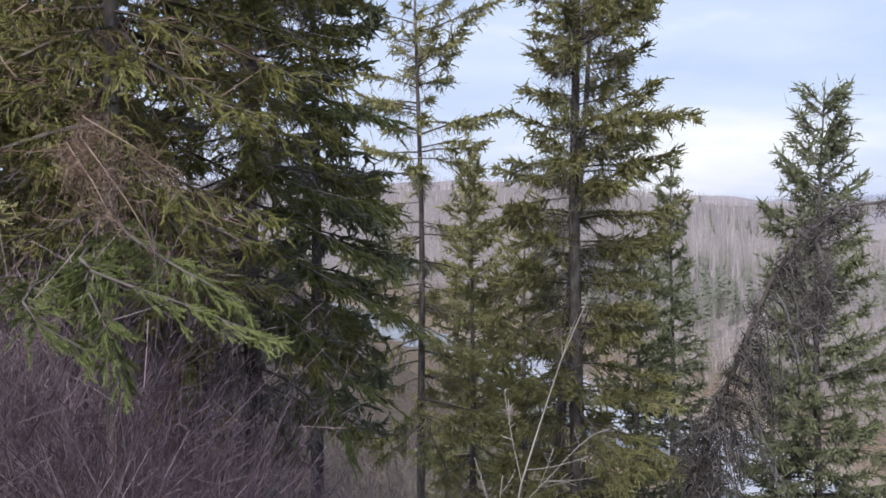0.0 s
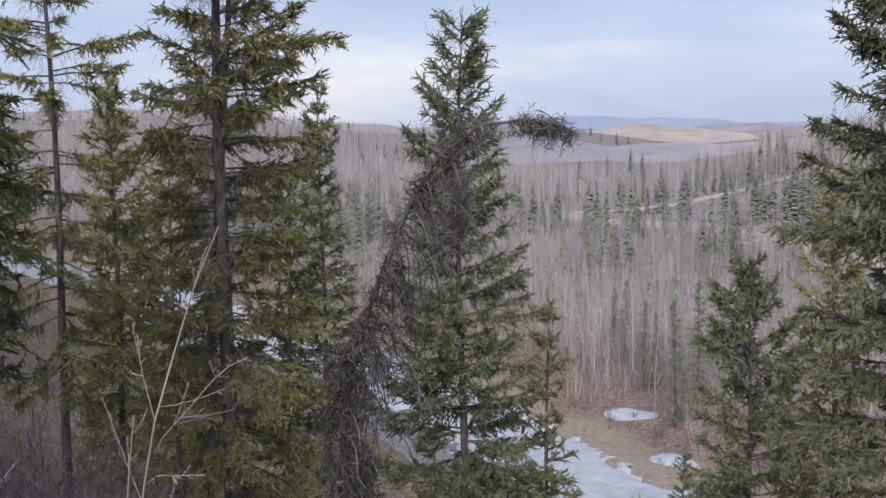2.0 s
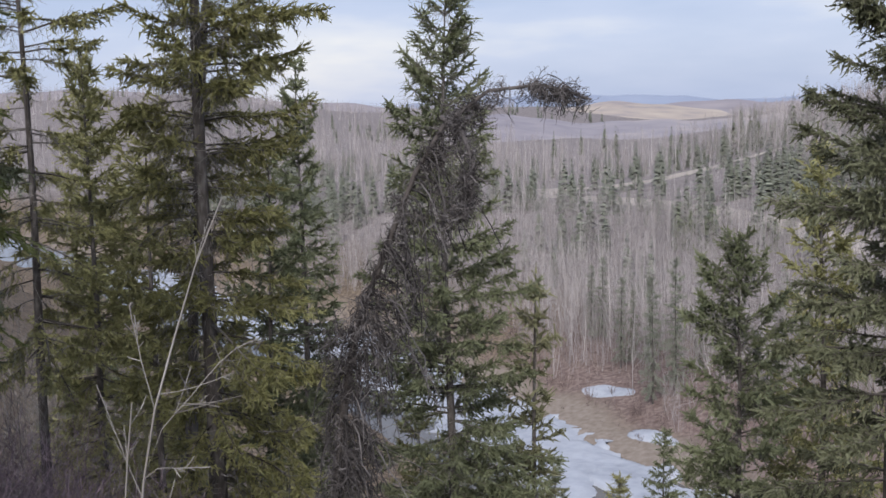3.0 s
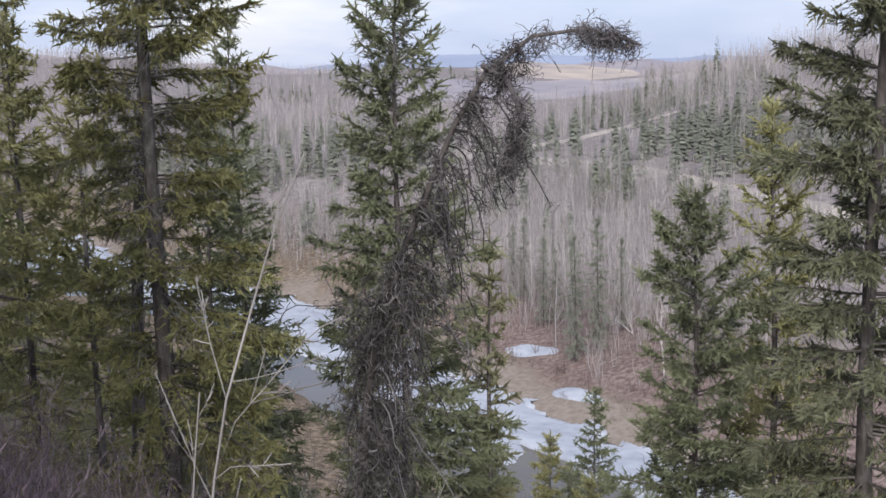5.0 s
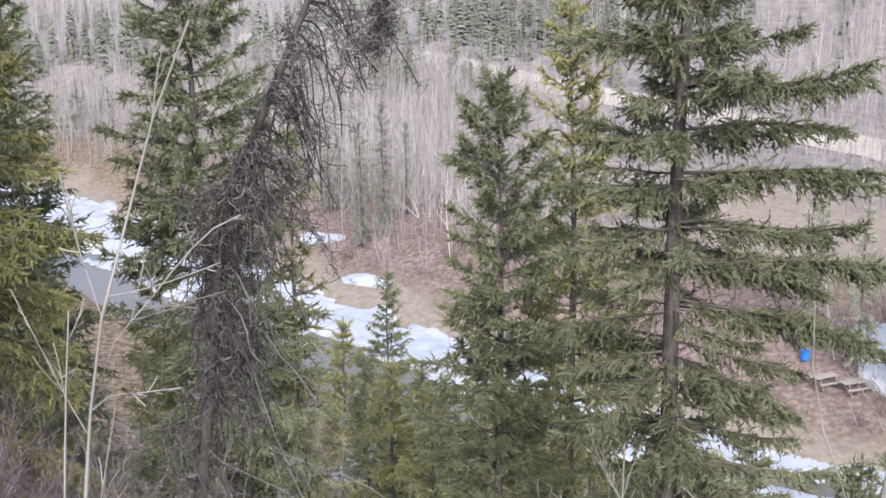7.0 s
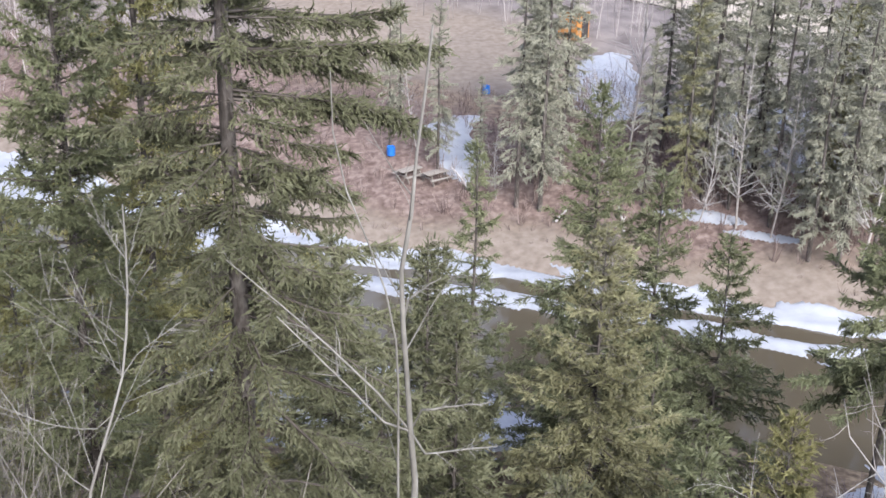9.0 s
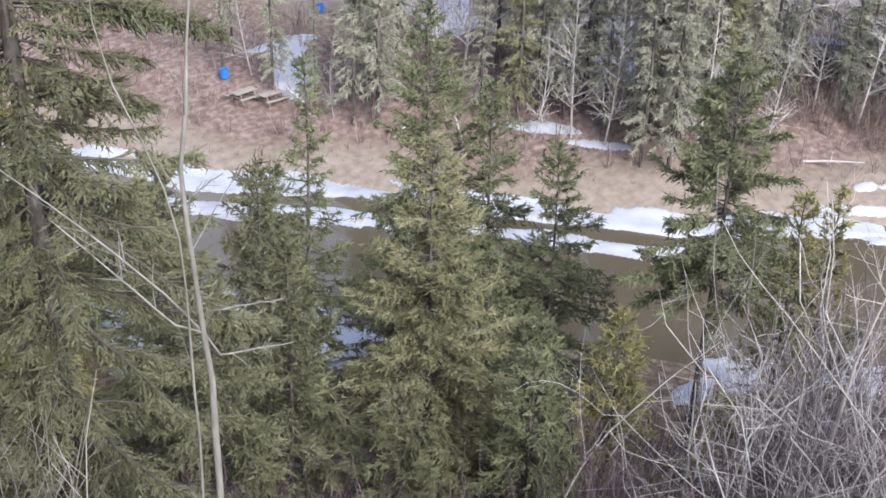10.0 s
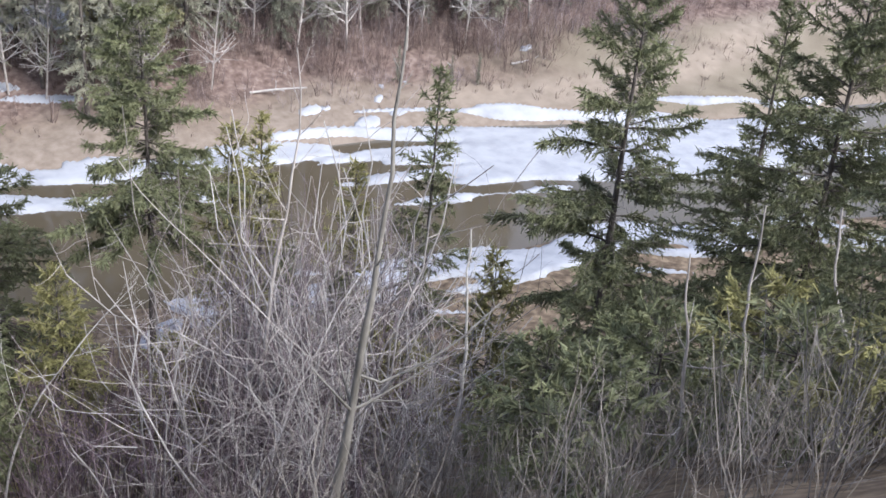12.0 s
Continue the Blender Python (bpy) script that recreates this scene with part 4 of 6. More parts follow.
    # named stands: beyond the road, before it, on the left flat, on the skyline
    for cx, cy, sx, sy, count in ((-110, 375, 26, 16, 26), (-28, 390, 5, 8, 5), (8, 318, 24, 14, 10), (40, 300, 22, 14, 12), (70, 210, 20, 20, 26), (34, 150, 7, 6, 8), (-55, 330, 25, 12, 30), (-85, 262, 18, 10, 20)):
        x, y = np.r_[x, rng.normal(cx, sx, count)], np.r_[y, rng.normal(cy, sy, count)]
    keep = road_gap(x, y) > 4.5
    x, y = x[keep], y[keep]
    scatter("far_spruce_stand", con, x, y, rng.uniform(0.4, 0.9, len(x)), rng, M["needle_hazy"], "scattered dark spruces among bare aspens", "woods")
    x, y = np.zeros(0), np.zeros(0)
    for cx, cy, sx, sy, count in ((16, 192, 13, 8, 95), (6, 218, 7, 9, 40), (32, 182, 10, 8, 50), (-60, 186, 13, 8, 60), (-47, 150, 3, 3, 6), (-95, 215, 14, 8, 34), (-18, 186, 4, 2, 6), (-27, 230, 4, 3, 5)):
        x, y = np.r_[x, rng.normal(cx, sx, count)], np.r_[y, rng.normal(cy, sy, count)]
    keep = road_gap(x, y) > 4.5
    x, y = x[keep], y[keep]
    scatter("far_spruce_stand", con, x, y, rng.uniform(0.4, 0.95, len(x)), rng, M["needle_hazy"], "close stand of spruces beside the road, greyed with painted haze", "woods")
    x, y = rng.normal(-2, 4.5, 12), rng.normal(150, 2.2, 12)
    scatter("far_spruce_stand", con, x, y, rng.uniform(0.5, 0.8, len(x)), rng, M["needle_dark"], "row of small spruces below the road", "woods")
    x, y = np.array(SKYLINE).T
    scatter("far_spruce_stand", con, x, y, rng.uniform(1.0, 1.35, len(x)), rng, M["needle_dark"], "lone tall spruces standing above the bare woods", "woods")
    pale = [aspen_template(rng, rng.uniform(7.5, 9.5), 22, 4, 0.05, 0.2) for _ in range(4)]
    x, y = places(rng, 60, 84, 125, -14, 4, lambda x, y: (shore_distance(x, y) > 7) & (road_gap(x, y) > 8))
    x, y = np.r_[x, rng.normal(-46, 4, 14)], np.r_[y, rng.normal(146, 5, 14)]
    scatter("pale_aspen_clump", pale, x, y, rng.uniform(0.65, 1.0, len(x)), rng, M["aspen_far"], "pale-barked leafless young aspens by the river", "woods")
    # bank willows
    wil = [shrub_template(rng, 1.7, 7, 0.8, 3, 0.021, 1) for _ in range(6)]

    def bank(x, y):
        d = shore_distance(x, y)
        return (d > 3.2) & (d < 17) & ((x < 60) | (d > 16)) & (np.sin(x * 0.8) + np.sin(y * 0.9 + x * 0.4) > -0.9)

    gr = [shrub_template(rng, 0.45, 5, 0.3, 1, 0.013, 0) for _ in range(5)]
    x, y = places(rng, 2600, 45, 95, -14, 70, lambda x, y: (shore_distance(x, y) > 1.5) & (shore_distance(x, y) < 20) & (road_gap(x, y) > 5))
    scatter("bank_grass", gr, x, y, rng.uniform(0.4, 1.3, len(x)), rng, M["willow"], "tufts of dead grass and twigs on the bank", "grass")
    x, y = places(rng, 2100, 40, 125, -45, 70, bank)
    scatter("bank_willows", wil, x, y, rng.uniform(0.3, 1.1, len(x)), rng, M["willow"], "low reddish-brown leafless willow scrub on the bank", "shrubs")


build_woods()


def ridge(name, r, a0, a1, top, mat, label, seed, depth=60):
    """A far hill line: a rounded, uneven bank at distance r."""
    rng = np.random.default_rng(seed)
    a = np.radians(np.linspace(a0, a1, 160))
    ph = rng.uniform(0, 6, 4)
    crest = top(np.degrees(a)) + sum(np.sin(a * f + p) * g for f, p, g in zip((9, 23, 61, 140), ph, (0.004, 0.002, 0.001, 0.0006))) * r
    rows = []
    for k, (rr, zz) in enumerate([(-1.0, 0.0), (-0.55, 0.55), (-0.2, 0.9), (0, 1.0), (0.6, 0.7)]):
        rad = r + rr * depth * 6
        rows.append(np.stack([3.5 + rad * np.sin(a), 3 + rad * np.cos(a), -10 + (crest + 10) * zz], -1))
    v = np.concatenate(rows)
    n = len(a)
    i = (np.arange(4)[:, None] * n + np.arange(n - 1)).ravel()
    ob = part(name, fast_mesh(name, v, np.stack([i, i + 1, i + n + 1, i + n], -1)), mat, smooth=True)
    return tagged(ob, label, "hills", kind="structure")


ridge("backdrop", 3200, -75, 60, lambda a: 32 + 0 * a, M["ridge_haze"], "long low wooded ridge on the horizon, blue with painted haze", 1)
ridge("backdrop", 1500, -75, 5, lambda a: 22 + 26 * smooth(-14, -26, a) - 8 * smooth(-8, 2, a), M["ridge_brown"], "far brown leafless hillside across the valley, greyed with painted haze", 2)


ridge("backdrop", 1350, -11, -0.5, lambda a: 25 - 9 * smooth(2.0, 5.0, np.abs(a + 6.3)), M["far_field"], "pale dry fields on a distant low rise", 5, 40)
ridge("backdrop", 760, -16, 2, lambda a: 12 + 4 * smooth(-8, -14, a) + 3 * smooth(-3, 1, a), M["ridge_mauve"], "leafless woods in the valley gap, mauve with painted haze", 6, 40)


# ---------------------------------------------------------------- far bank
def far_bank():
    kinds = []
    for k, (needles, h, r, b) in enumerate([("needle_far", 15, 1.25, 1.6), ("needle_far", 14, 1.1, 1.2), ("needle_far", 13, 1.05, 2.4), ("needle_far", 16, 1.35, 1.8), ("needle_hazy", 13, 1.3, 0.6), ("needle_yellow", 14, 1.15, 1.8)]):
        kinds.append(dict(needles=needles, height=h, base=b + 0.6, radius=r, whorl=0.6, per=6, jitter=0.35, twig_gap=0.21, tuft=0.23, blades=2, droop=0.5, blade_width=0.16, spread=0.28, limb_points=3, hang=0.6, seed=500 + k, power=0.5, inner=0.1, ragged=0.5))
    spots = [(21.3, 67.3, 2, 0.75), (23.2, 64.1, 1, 0.72), (22.4, 69.0, 2, 0.7), (26.2, 59.4, 0, 1.0), (27.3, 58.7, 3, 1.0), (29.1, 60.2, 0, 1.1), (28.4, 62.5, 3, 1.0),
             (32.4, 56.6, 1, 0.7), (33.9, 55.2, 5, 0.9), (35.4, 55.5, 3, 1.05), (36.3, 54.4, 1, 0.95), (37.6, 52.4, 0, 1.0), (38.4, 50.6, 2, 0.85), (39.6, 51.0, 5, 1.0), (37.9, 49.2, 1, 0.95), (39.0, 48.3, 0, 1.0),
             (41.3, 48.6, 2, 0.9), (42.5, 49.5, 5, 0.95), (44.8, 49.8, 0, 0.95), (52.4, 46.8, 1, 0.5), (54.0, 48.0, 3, 0.85), (56.5, 46.5, 1, 0.6), (58.6, 46.2, 2, 0.9), (61.5, 44.9, 0, 0.9), (63.5, 43.6, 3, 0.9),
             (40.5, 66.0, 0, 1.0), (42.6, 63.5, 3, 1.05), (44.5, 61.0, 2, 0.9), (46.5, 59.2, 0, 1.0), (48.8, 57.0, 3, 1.0), (36.0, 61.5, 0, 1.0), (31.8, 70.5, 3, 0.95), (57.5, 52.0, 0, 0.9), (60.5, 50.0, 3, 1.0), (66.5, 47.5, 0, 1.0), (51.8, 56.0, 0, 0.9),
             (41.0, 54.5, 0, 1.1), (43.6, 53.2, 3, 1.0), (46.2, 52.6, 0, 1.05), (39.6, 57.0, 3, 1.0), (48.4, 53.6, 1, 0.9), (37.2, 58.6, 0, 0.95), (65.0, 45.0, 0, 0.9), (68.6, 44.6, 3, 1.0), (55.4, 50.0, 0, 1.0), (59.2, 48.8, 1, 0.9), (45.2, 56.4, 3, 1.05), (24.8, 61.6, 2, 0.5), (27.8, 60.6, 1, 0.95), (40.2, 49.4, 1, 0.9), (35.0, 57.2, 2, 1.0), (43.2, 51.4, 1, 0.9), (45.8, 50.8, 2, 1.0), (38.2, 55.4, 1, 1.05), (62.4, 47.4, 2, 0.95), (47.0, 55.0, 1, 1.0), (56.0, 48.6, 3, 0.9), (60.0, 46.2, 0, 0.8), (64.6, 47.0, 1, 1.0), (67.2, 43.0, 2, 0.9), (50.6, 48.4, 0, 0.8), (52.8, 49.6, 3, 0.9), (55.0, 47.4, 2, 0.8), (57.6, 48.2, 1, 0.85), (49.2, 50.8, 3, 0.95), (61.2, 43.4, 1, 0.7), (62.8, 42.2, 0, 0.75), (53.6, 42.4, 4, 0.17), (56.2, 40.6, 4, 0.13), (57.4, 39.6, 4, 0.15), (50.0, 48.0, 4, 0.7), (52.2, 47.4, 4, 0.6), (54.6, 49.2, 4, 0.8), (56.8, 47.2, 4, 0.7), (59.0, 45.2, 4, 0.62), (60.4, 46.6, 4, 0.8), (62.6, 44.6, 4, 0.75), (64.4, 42.9, 4, 0.6), (66.2, 43.8, 4, 0.85), (68.2, 41.6, 4, 0.7), (70.4, 41.2, 4, 0.8), (72.6, 39.4, 4, 0.65), (47.6, 50.2, 4, 0.7), (-5.8, 94.6, 4, 0.78), (-4.1, 95.4, 4, 0.84), (-12.2, 111.7, 4, 0.62), (-13.4, 112.8, 4, 0.55), (-8.4, 104.0, 4, 0.5), (-6.9, 103.0, 4, 0.5), (-2.6, 101.0, 4, 0.6), (-9.4, 103.5, 4, 0.6)]
    first = {}
    for k, (x, y, kind, s) in enumerate(spots):
        z = terrain(x, y) - 0.05
        if kind not in first:
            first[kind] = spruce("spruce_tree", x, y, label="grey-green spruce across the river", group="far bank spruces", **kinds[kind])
            first[kind].scale = (s, s, s)
        else:
            t = copy_thing(first[kind], pose(x, y, z, 0, 0, k * 77))
            t.scale = (s, s, s)


far_bank()


def far_bank_aspens():
    """Leafless aspens standing before and among the bank spruces."""
    def one(seed, h):
        rng = np.random.default_rng(seed)
        top = new("leafless_aspen")
        path = tree_line(rng, h, 0.02, 8, 0.03)
        rad = np.linspace(0.0065 * h, 0.014, 8)
        part("trunk", fast_mesh("trunk", *tubes(path[None], rad[None], 6)), M["twig_pale"], top, smooth=True)
        m = bare_arrays(rng, path, rad, [(44, 0.15, 0.98, 0.24, 58, 0.1, 0.16, 5), (7, 0.15, 0.97, 0.6, 46, 0.0, 0.2, 3)], (6, 3, 1))
        branch_parts(m[1], 44, M["aspen"], top)
        tagged(part("twig_spray", fast_mesh("twig_spray", *join_arrays(m[2:])), M["aspen"], top), kind="stuff")
        return tagged(top, "pale leafless aspen on the far bank", "tree", "far bank aspens")

    kinds = [one(700, 9.5), one(701, 8.0), one(702, 7.0)]
    spots = [(36.0, 53.0, 0, 1.05), (34.2, 53.8, 2, 0.9), (31.0, 58.0, 1, 0.9), (49.4, 45.6, 1, 1.2), (52.0, 44.2, 0, 1.1), (54.0, 45.0, 2, 1.5), (55.2, 42.4, 1, 1.3), (57.6, 43.4, 0, 1.3), (58.8, 41.0, 2, 1.4), (61.2, 41.8, 1, 1.5), (48.0, 47.6, 2, 1.3), (53.0, 46.8, 1, 1.4), (59.6, 44.6, 0, 1.4), (64.2, 40.2, 0, 1.2), (66.0, 41.4, 2, 1.6), (38.6, 53.2, 1, 1.3), (42.0, 51.0, 0, 1.4), (44.4, 47.4, 2, 1.1), (33.0, 60.0, 0, 1.4), (25.4, 60.4, 2, 0.6), (22.6, 66.0, 2, 0.8), (40.2, 48.0, 1, 1.2), (46.4, 49.4, 0, 1.3), (37.2, 51.6, 2, 1.2)]
    for k, (x, y, kind, s) in enumerate(spots):
        x, y = (x + 1.0, y + 1.6) if x > 46 else (x, y)
        m = pose(x, y, terrain(x, y) - 0.05, 7 * math.sin(k * 2.1), 7 * math.sin(k * 3.7), k * 53)
        if k < 3:
            kind = (0, 2, 1)[k]
            ob = kinds[kind]
            ob.matrix_basis = m
        else:
            ob = copy_thing(kinds[kind], m)
        ob.scale = (s, s, s)
    rng = np.random.default_rng(710)
    tw = [shrub_template(rng, 2.6, 6, 1.0, 7, 0.013, 0) for _ in range(5)]
    x, y = places(rng, 720, 55, 88, 22, 68, lambda x, y: (shore_distance(x, y) > 9.5) & (shore_distance(x, y) < 24) & (x > 26))
    xb, yb = places(rng, 620, 52, 84, 30, 70, lambda x, y: (shore_distance(x, y) > 5.5) & (shore_distance(x, y) < 13) & (np.sin(x * 0.9) + np.sin(y * 1.1 + x * 0.5) > -0.5))
    sb = np.r_[rng.uniform(0.5, 1.2, len(x)), rng.uniform(0.2, 0.6, len(xb))]
    xc, yc = places(rng, 620, 58, 86, 38, 62, lambda x, y: (shore_distance(x, y) > 5.5 + 1.5 * np.sin(x * 0.7)) & (shore_distance(x, y) < 15) & (x > 40) & (x < 65))
    sb = np.r_[sb, rng.uniform(0.45, 1.1, len(xc))]
    x, y = np.r_[x, xb, xc], np.r_[y, yb, yc]
    xm, ym = places(rng, 260, 58, 84, 44, 66, lambda x, y: (shore_distance(x, y) > 6.8 + 0.8 * np.sin(x * 0.8)) & (shore_distance(x, y) < 13) & (x > 46) & (x < 71))
    xs, ys = places(rng, 130, 55, 76, 40, 57, lambda x, y: (shore_distance(x, y) > 2.6) & (shore_distance(x, y) < 5.8) & (x > 43) & (x < 58))
    xm, ym = np.r_[xm, xs], np.r_[ym, ys]
    scatter("brush_thicket", tw, xm, ym, np.r_[rng.uniform(0.5, 1.05, len(xm) - len(xs)), rng.uniform(0.25, 0.55, len(xs))], rng, M["twig_mauve"], "mauve leafless brush along the far bank", "shrubs")
    scatter("brush_thicket", tw, x, y, sb, rng, M["willow"], "dark reddish brush under far bank spruces", "shrubs")


far_bank_aspens()


# ---------------------------------------------------------------- small things on the far bank
def box(bm, sx, sy, sz, at, turn=0.0, tilt=0.0):
    bmesh.ops.create_cube(bm, size=1.0, matrix=pose(*at, 0, tilt, turn) @ Matrix.Diagonal((sx, sy, sz, 1)))
    return bm


def barrel(x, y):
    top = new("litter_barrel")
    top.scale = (0.85, 0.85, 0.6)
    top.location = (x, y, terrain(x, y))
    bm = bmesh.new()
    prof = [(0.28, 0.0), (0.29, 0.02), (0.29, 0.28), (0.305, 0.30), (0.29, 0.32), (0.29, 0.58), (0.305, 0.60), (0.29, 0.62), (0.29, 0.86), (0.30, 0.88), (0.27, 0.88), (0.26, 0.40), (0.0, 0.40)]
    rows = [[bm.verts.new((r * math.cos(a * 0.3927), r * math.sin(a * 0.3927), z)) for a in range(16)] for r, z in prof[:-1]]
    for lo, hi in zip(rows[:-1], rows[1:]):
        for a in range(16):
            bm.faces.new((lo[a], lo[(a + 1) % 16], hi[(a + 1) % 16], hi[a]))
    bm.faces.new(rows[-1])
    part("drum", bm, M["blue_plastic"], top, smooth=False)
    part("rim", box(bmesh.new(), 0.5, 0.04, 0.03, (0, 0, 0.895)), M["blue_plastic"], top)
    tagged(top, "blue painted steel litter barrel on brown grass", "barrel", "litter barrels")


def picnic_table(x, y, turn):
    top = new("picnic_table")
    top.matrix_basis = pose(x, y, terrain(x, y) - 0.02, 0, 0, turn)
    top.scale = (0.85, 0.85, 0.8)
    for k in range(4):
        part("board", box(bmesh.new(), 1.8, 0.17, 0.04, (0, -0.28 + k * 0.187, 0.74)), M["timber"], top)
    for side in (-0.68, 0.68):
        part("bench_board", box(bmesh.new(), 1.8, 0.24, 0.04, (0, side, 0.44)), M["timber"], top)
    for end in (-0.6, 0.6):
        part("crossbar", box(bmesh.new(), 0.05, 1.5, 0.09, (end, 0, 0.39)), M["timber"], top)
        for side in (-1, 1):
            bm = bmesh.new()
            bmesh.ops.create_cube(bm, size=1.0, matrix=pose(end, side * 0.45, 0.36, side * 24, 0, 0) @ Matrix.Diagonal((0.05, 0.09, 0.84, 1)))
            part("leg", bm, M["timber"], top)
    tagged(top, "weathered grey timber picnic table by the river", "picnic table", "picnic tables")


def hut(name, x, y, turn, sx, sy, h, wall, roof, label, category):
    top = new(name)
    top.matrix_basis = pose(x, y, terrain(x, y) - 0.05, 0, 0, turn)
    for k, (w, d, px, py) in enumerate(((sx, 0.1, 0, -sy / 2), (sx, 0.1, 0, sy / 2), (0.1, sy - 0.1, -sx / 2 + 0.05, 0), (0.1, sy - 0.1, sx / 2 - 0.05, 0))):
        part("wall", box(bmesh.new(), w, d, h, (px, py, h / 2)), M[wall], top)
    bm = bmesh.new()
    pts = [(-sx / 2 - 0.25, -sy / 2 - 0.25, h - 0.03), (sx / 2 + 0.25, -sy / 2 - 0.25, h - 0.03), (sx / 2 + 0.25, sy / 2 + 0.25, h - 0.03), (-sx / 2 - 0.25, sy / 2 + 0.25, h - 0.03), (-sx / 2 - 0.25, 0, h + 0.35 * sy / 2), (sx / 2 + 0.25, 0, h + 0.35 * sy / 2)]
    v = [bm.verts.new(p) for p in pts]
    for f in ((0, 3, 2, 1), (0, 1, 5, 4), (2, 3, 4, 5), (1, 2, 5), (3, 0, 4)):
        bm.faces.new([v[i] for i in f])
    part("roof", bm, M[roof], top)
    part("door", box(bmesh.new(), 0.8, 0.05, min(2.0, h - 0.25), (sx * 0.15, -sy / 2 - 0.06, min(2.0, h - 0.25) / 2)), M["dark_paint"], top)
    tagged(top, label, category)


barrel(21.1, 66.4)
barrel(29.9, 74.4)
picnic_table(21.5, 64.0, 25)
picnic_table(22.8, 63.2, 20)
hut("outhouse", 40.6, 84.5, 30, 1.6, 1.6, 2.2, "orange", "timber", "small orange-brown wooden outhouse among aspens", "hut")
hut("shed", 51.2, 53.0, -38, 4.2, 2.2, 1.7, "dark_paint", "dark_paint", "low dark weathered shed among bank spruces", "shed")
hut("shed", 61.0, 47.4, -30, 5.0, 2.4, 1.9, "dark_paint", "dark_paint", "low dark shed half hidden by spruces", "shed")


def fallen_log(x, y, length, r, turn, tilt, seed):
    rng = np.random.default_rng(seed)
    s = np.linspace(0, 1, 7)
    p = np.stack([s * length, 0.03 * length * np.sin(s * 4 + seed), r * 0.7 + math.tan(radians(tilt)) * s * length], -1)
    top = new("fallen_log")
    top.matrix_basis = pose(x, y, terrain(x, y), 0, 0, turn)
    rad = np.linspace(r, r * 0.5, 7) * (1 + 0.08 * rng.normal(size=7))
    part("stem", fast_mesh("stem", *tubes(p[None], rad[None], 7)), M["aspen"], top, smooth=True)
    b, br = offshoots(rng, p[None], rad[None], 6, 0.3, 0.98, 0.25, 50, 0.1, 0.1, 4)
    branch_parts(tubes(b, br, 4), 6, M["aspen"], top)
    tagged(top, "pale fallen log lying on the river bank", "log", "fallen logs")


for k, (x, y, ln, r, turn, tilt) in enumerate([(27.6, 57.2, 2.6, 0.09, 40, 14), (30.4, 54.6, 1.6, 0.08, 80, 40), (60.5, 39.6, 4.2, 0.08, -15, 2), (57.2, 41.6, 3.2, 0.07, 60, 6), (46.0, 46.2, 3.0, 0.07, -50, 10), (66.4, 36.2, 5.0, 0.09, -20, 1), (24.4, 61.0, 2.2, 0.08, 110, 25)]):
    fallen_log(x, y, ln, r, turn, tilt, 800 + k)


# ---------------------------------------------------------------- slope spruces
NEAR = dict(whorl=0.27, per=6, twig_gap=0.12, tuft=0.13, blades=3, blade_width=0.18, spread=0.31, dead=2200)
MID = dict(whorl=0.46, per=8, jitter=0.28, twig_gap=0.2, tuft=0.17, blades=2, blade_width=0.18, spread=0.31, inner=0.12, dead=160, limb_points=4)


def slope_tree(name, x, y, top, base_level, radius, seed, needles, label, detail, **kw):
    g = terrain(x, y)
    args = dict(detail)
    args.update(kw)
    return spruce(name, x, y, seed, needles=needles, label=label, group="slope spruces", height=top - g, base=max(0.6, base_level - g), radius=radius, **args)


yellow_spruce = slope_tree("spruce_tree", -2.0, 7.9, 31.5, 25.25, 1.75, 21, "needle_moss", "large yellow-green spruce with dead brown lower twigs", NEAR, dead=2200, whorl=0.34, jitter=0.4, twig_gap=0.11, tuft=0.085, blades=6, blade_width=0.085, spread=0.22, droop=0.4, inner=0.1, wood='dead_brown', power=0.4, per=6, trunk_r=0.07, bias=(2.46, 0.4))
dense_spruce = slope_tree("spruce_tree", -3.8, 11.1, 33.0, 23.6, 1.3, 22, "needle_moss", "dense dark spruce full of grey dead twigs", NEAR, dead=7500, whorl=0.34, jitter=0.45, twig_gap=0.12, tuft=0.1, blades=5, blade_width=0.1, spread=0.24, droop=0.45, inner=0.45, wood='dead_twig', power=0.4, per=6)
green_limbs(yellow_spruce, [[(-2.0, 7.9, 25.2), (-1.3, 7.0, 25.08), (-0.68, 6.68, 24.98), (-0.46, 6.93, 24.92), (-0.26, 7.13, 24.79), (-0.12, 7.26, 24.68)], [(-2.0, 7.9, 25.1), (-1.2, 7.0, 25.0), (-0.73, 6.62, 24.9), (-0.64, 6.72, 24.75), (-0.6, 6.76, 24.5)], [(-2.0, 7.9, 25.05), (-1.4, 6.8, 24.95), (-0.94, 6.34, 24.83), (-0.73, 6.61, 24.64)], [(-2.0, 7.9, 25.3), (-1.2, 7.3, 25.2), (-0.5, 7.1, 25.0), (-0.3, 7.3, 24.85)]], 151, "needle_fresh", reach=0.25)
dead_spray(yellow_spruce, [[(-2.0, 7.9, 25.9), (-1.4, 7.1, 25.9), (-0.97, 6.95, 25.78), (-0.82, 7.12, 25.65), (-0.68, 7.27, 25.5)], [(-2.0, 7.9, 25.8), (-1.3, 7.0, 25.8), (-0.86, 6.92, 25.53), (-0.79, 7.01, 25.32), (-0.73, 7.07, 25.17)], [(-2.0, 7.9, 25.75), (-1.4, 7.0, 25.75), (-0.92, 6.86, 25.5), (-0.87, 6.92, 25.29)]], 152, "dead_brown")
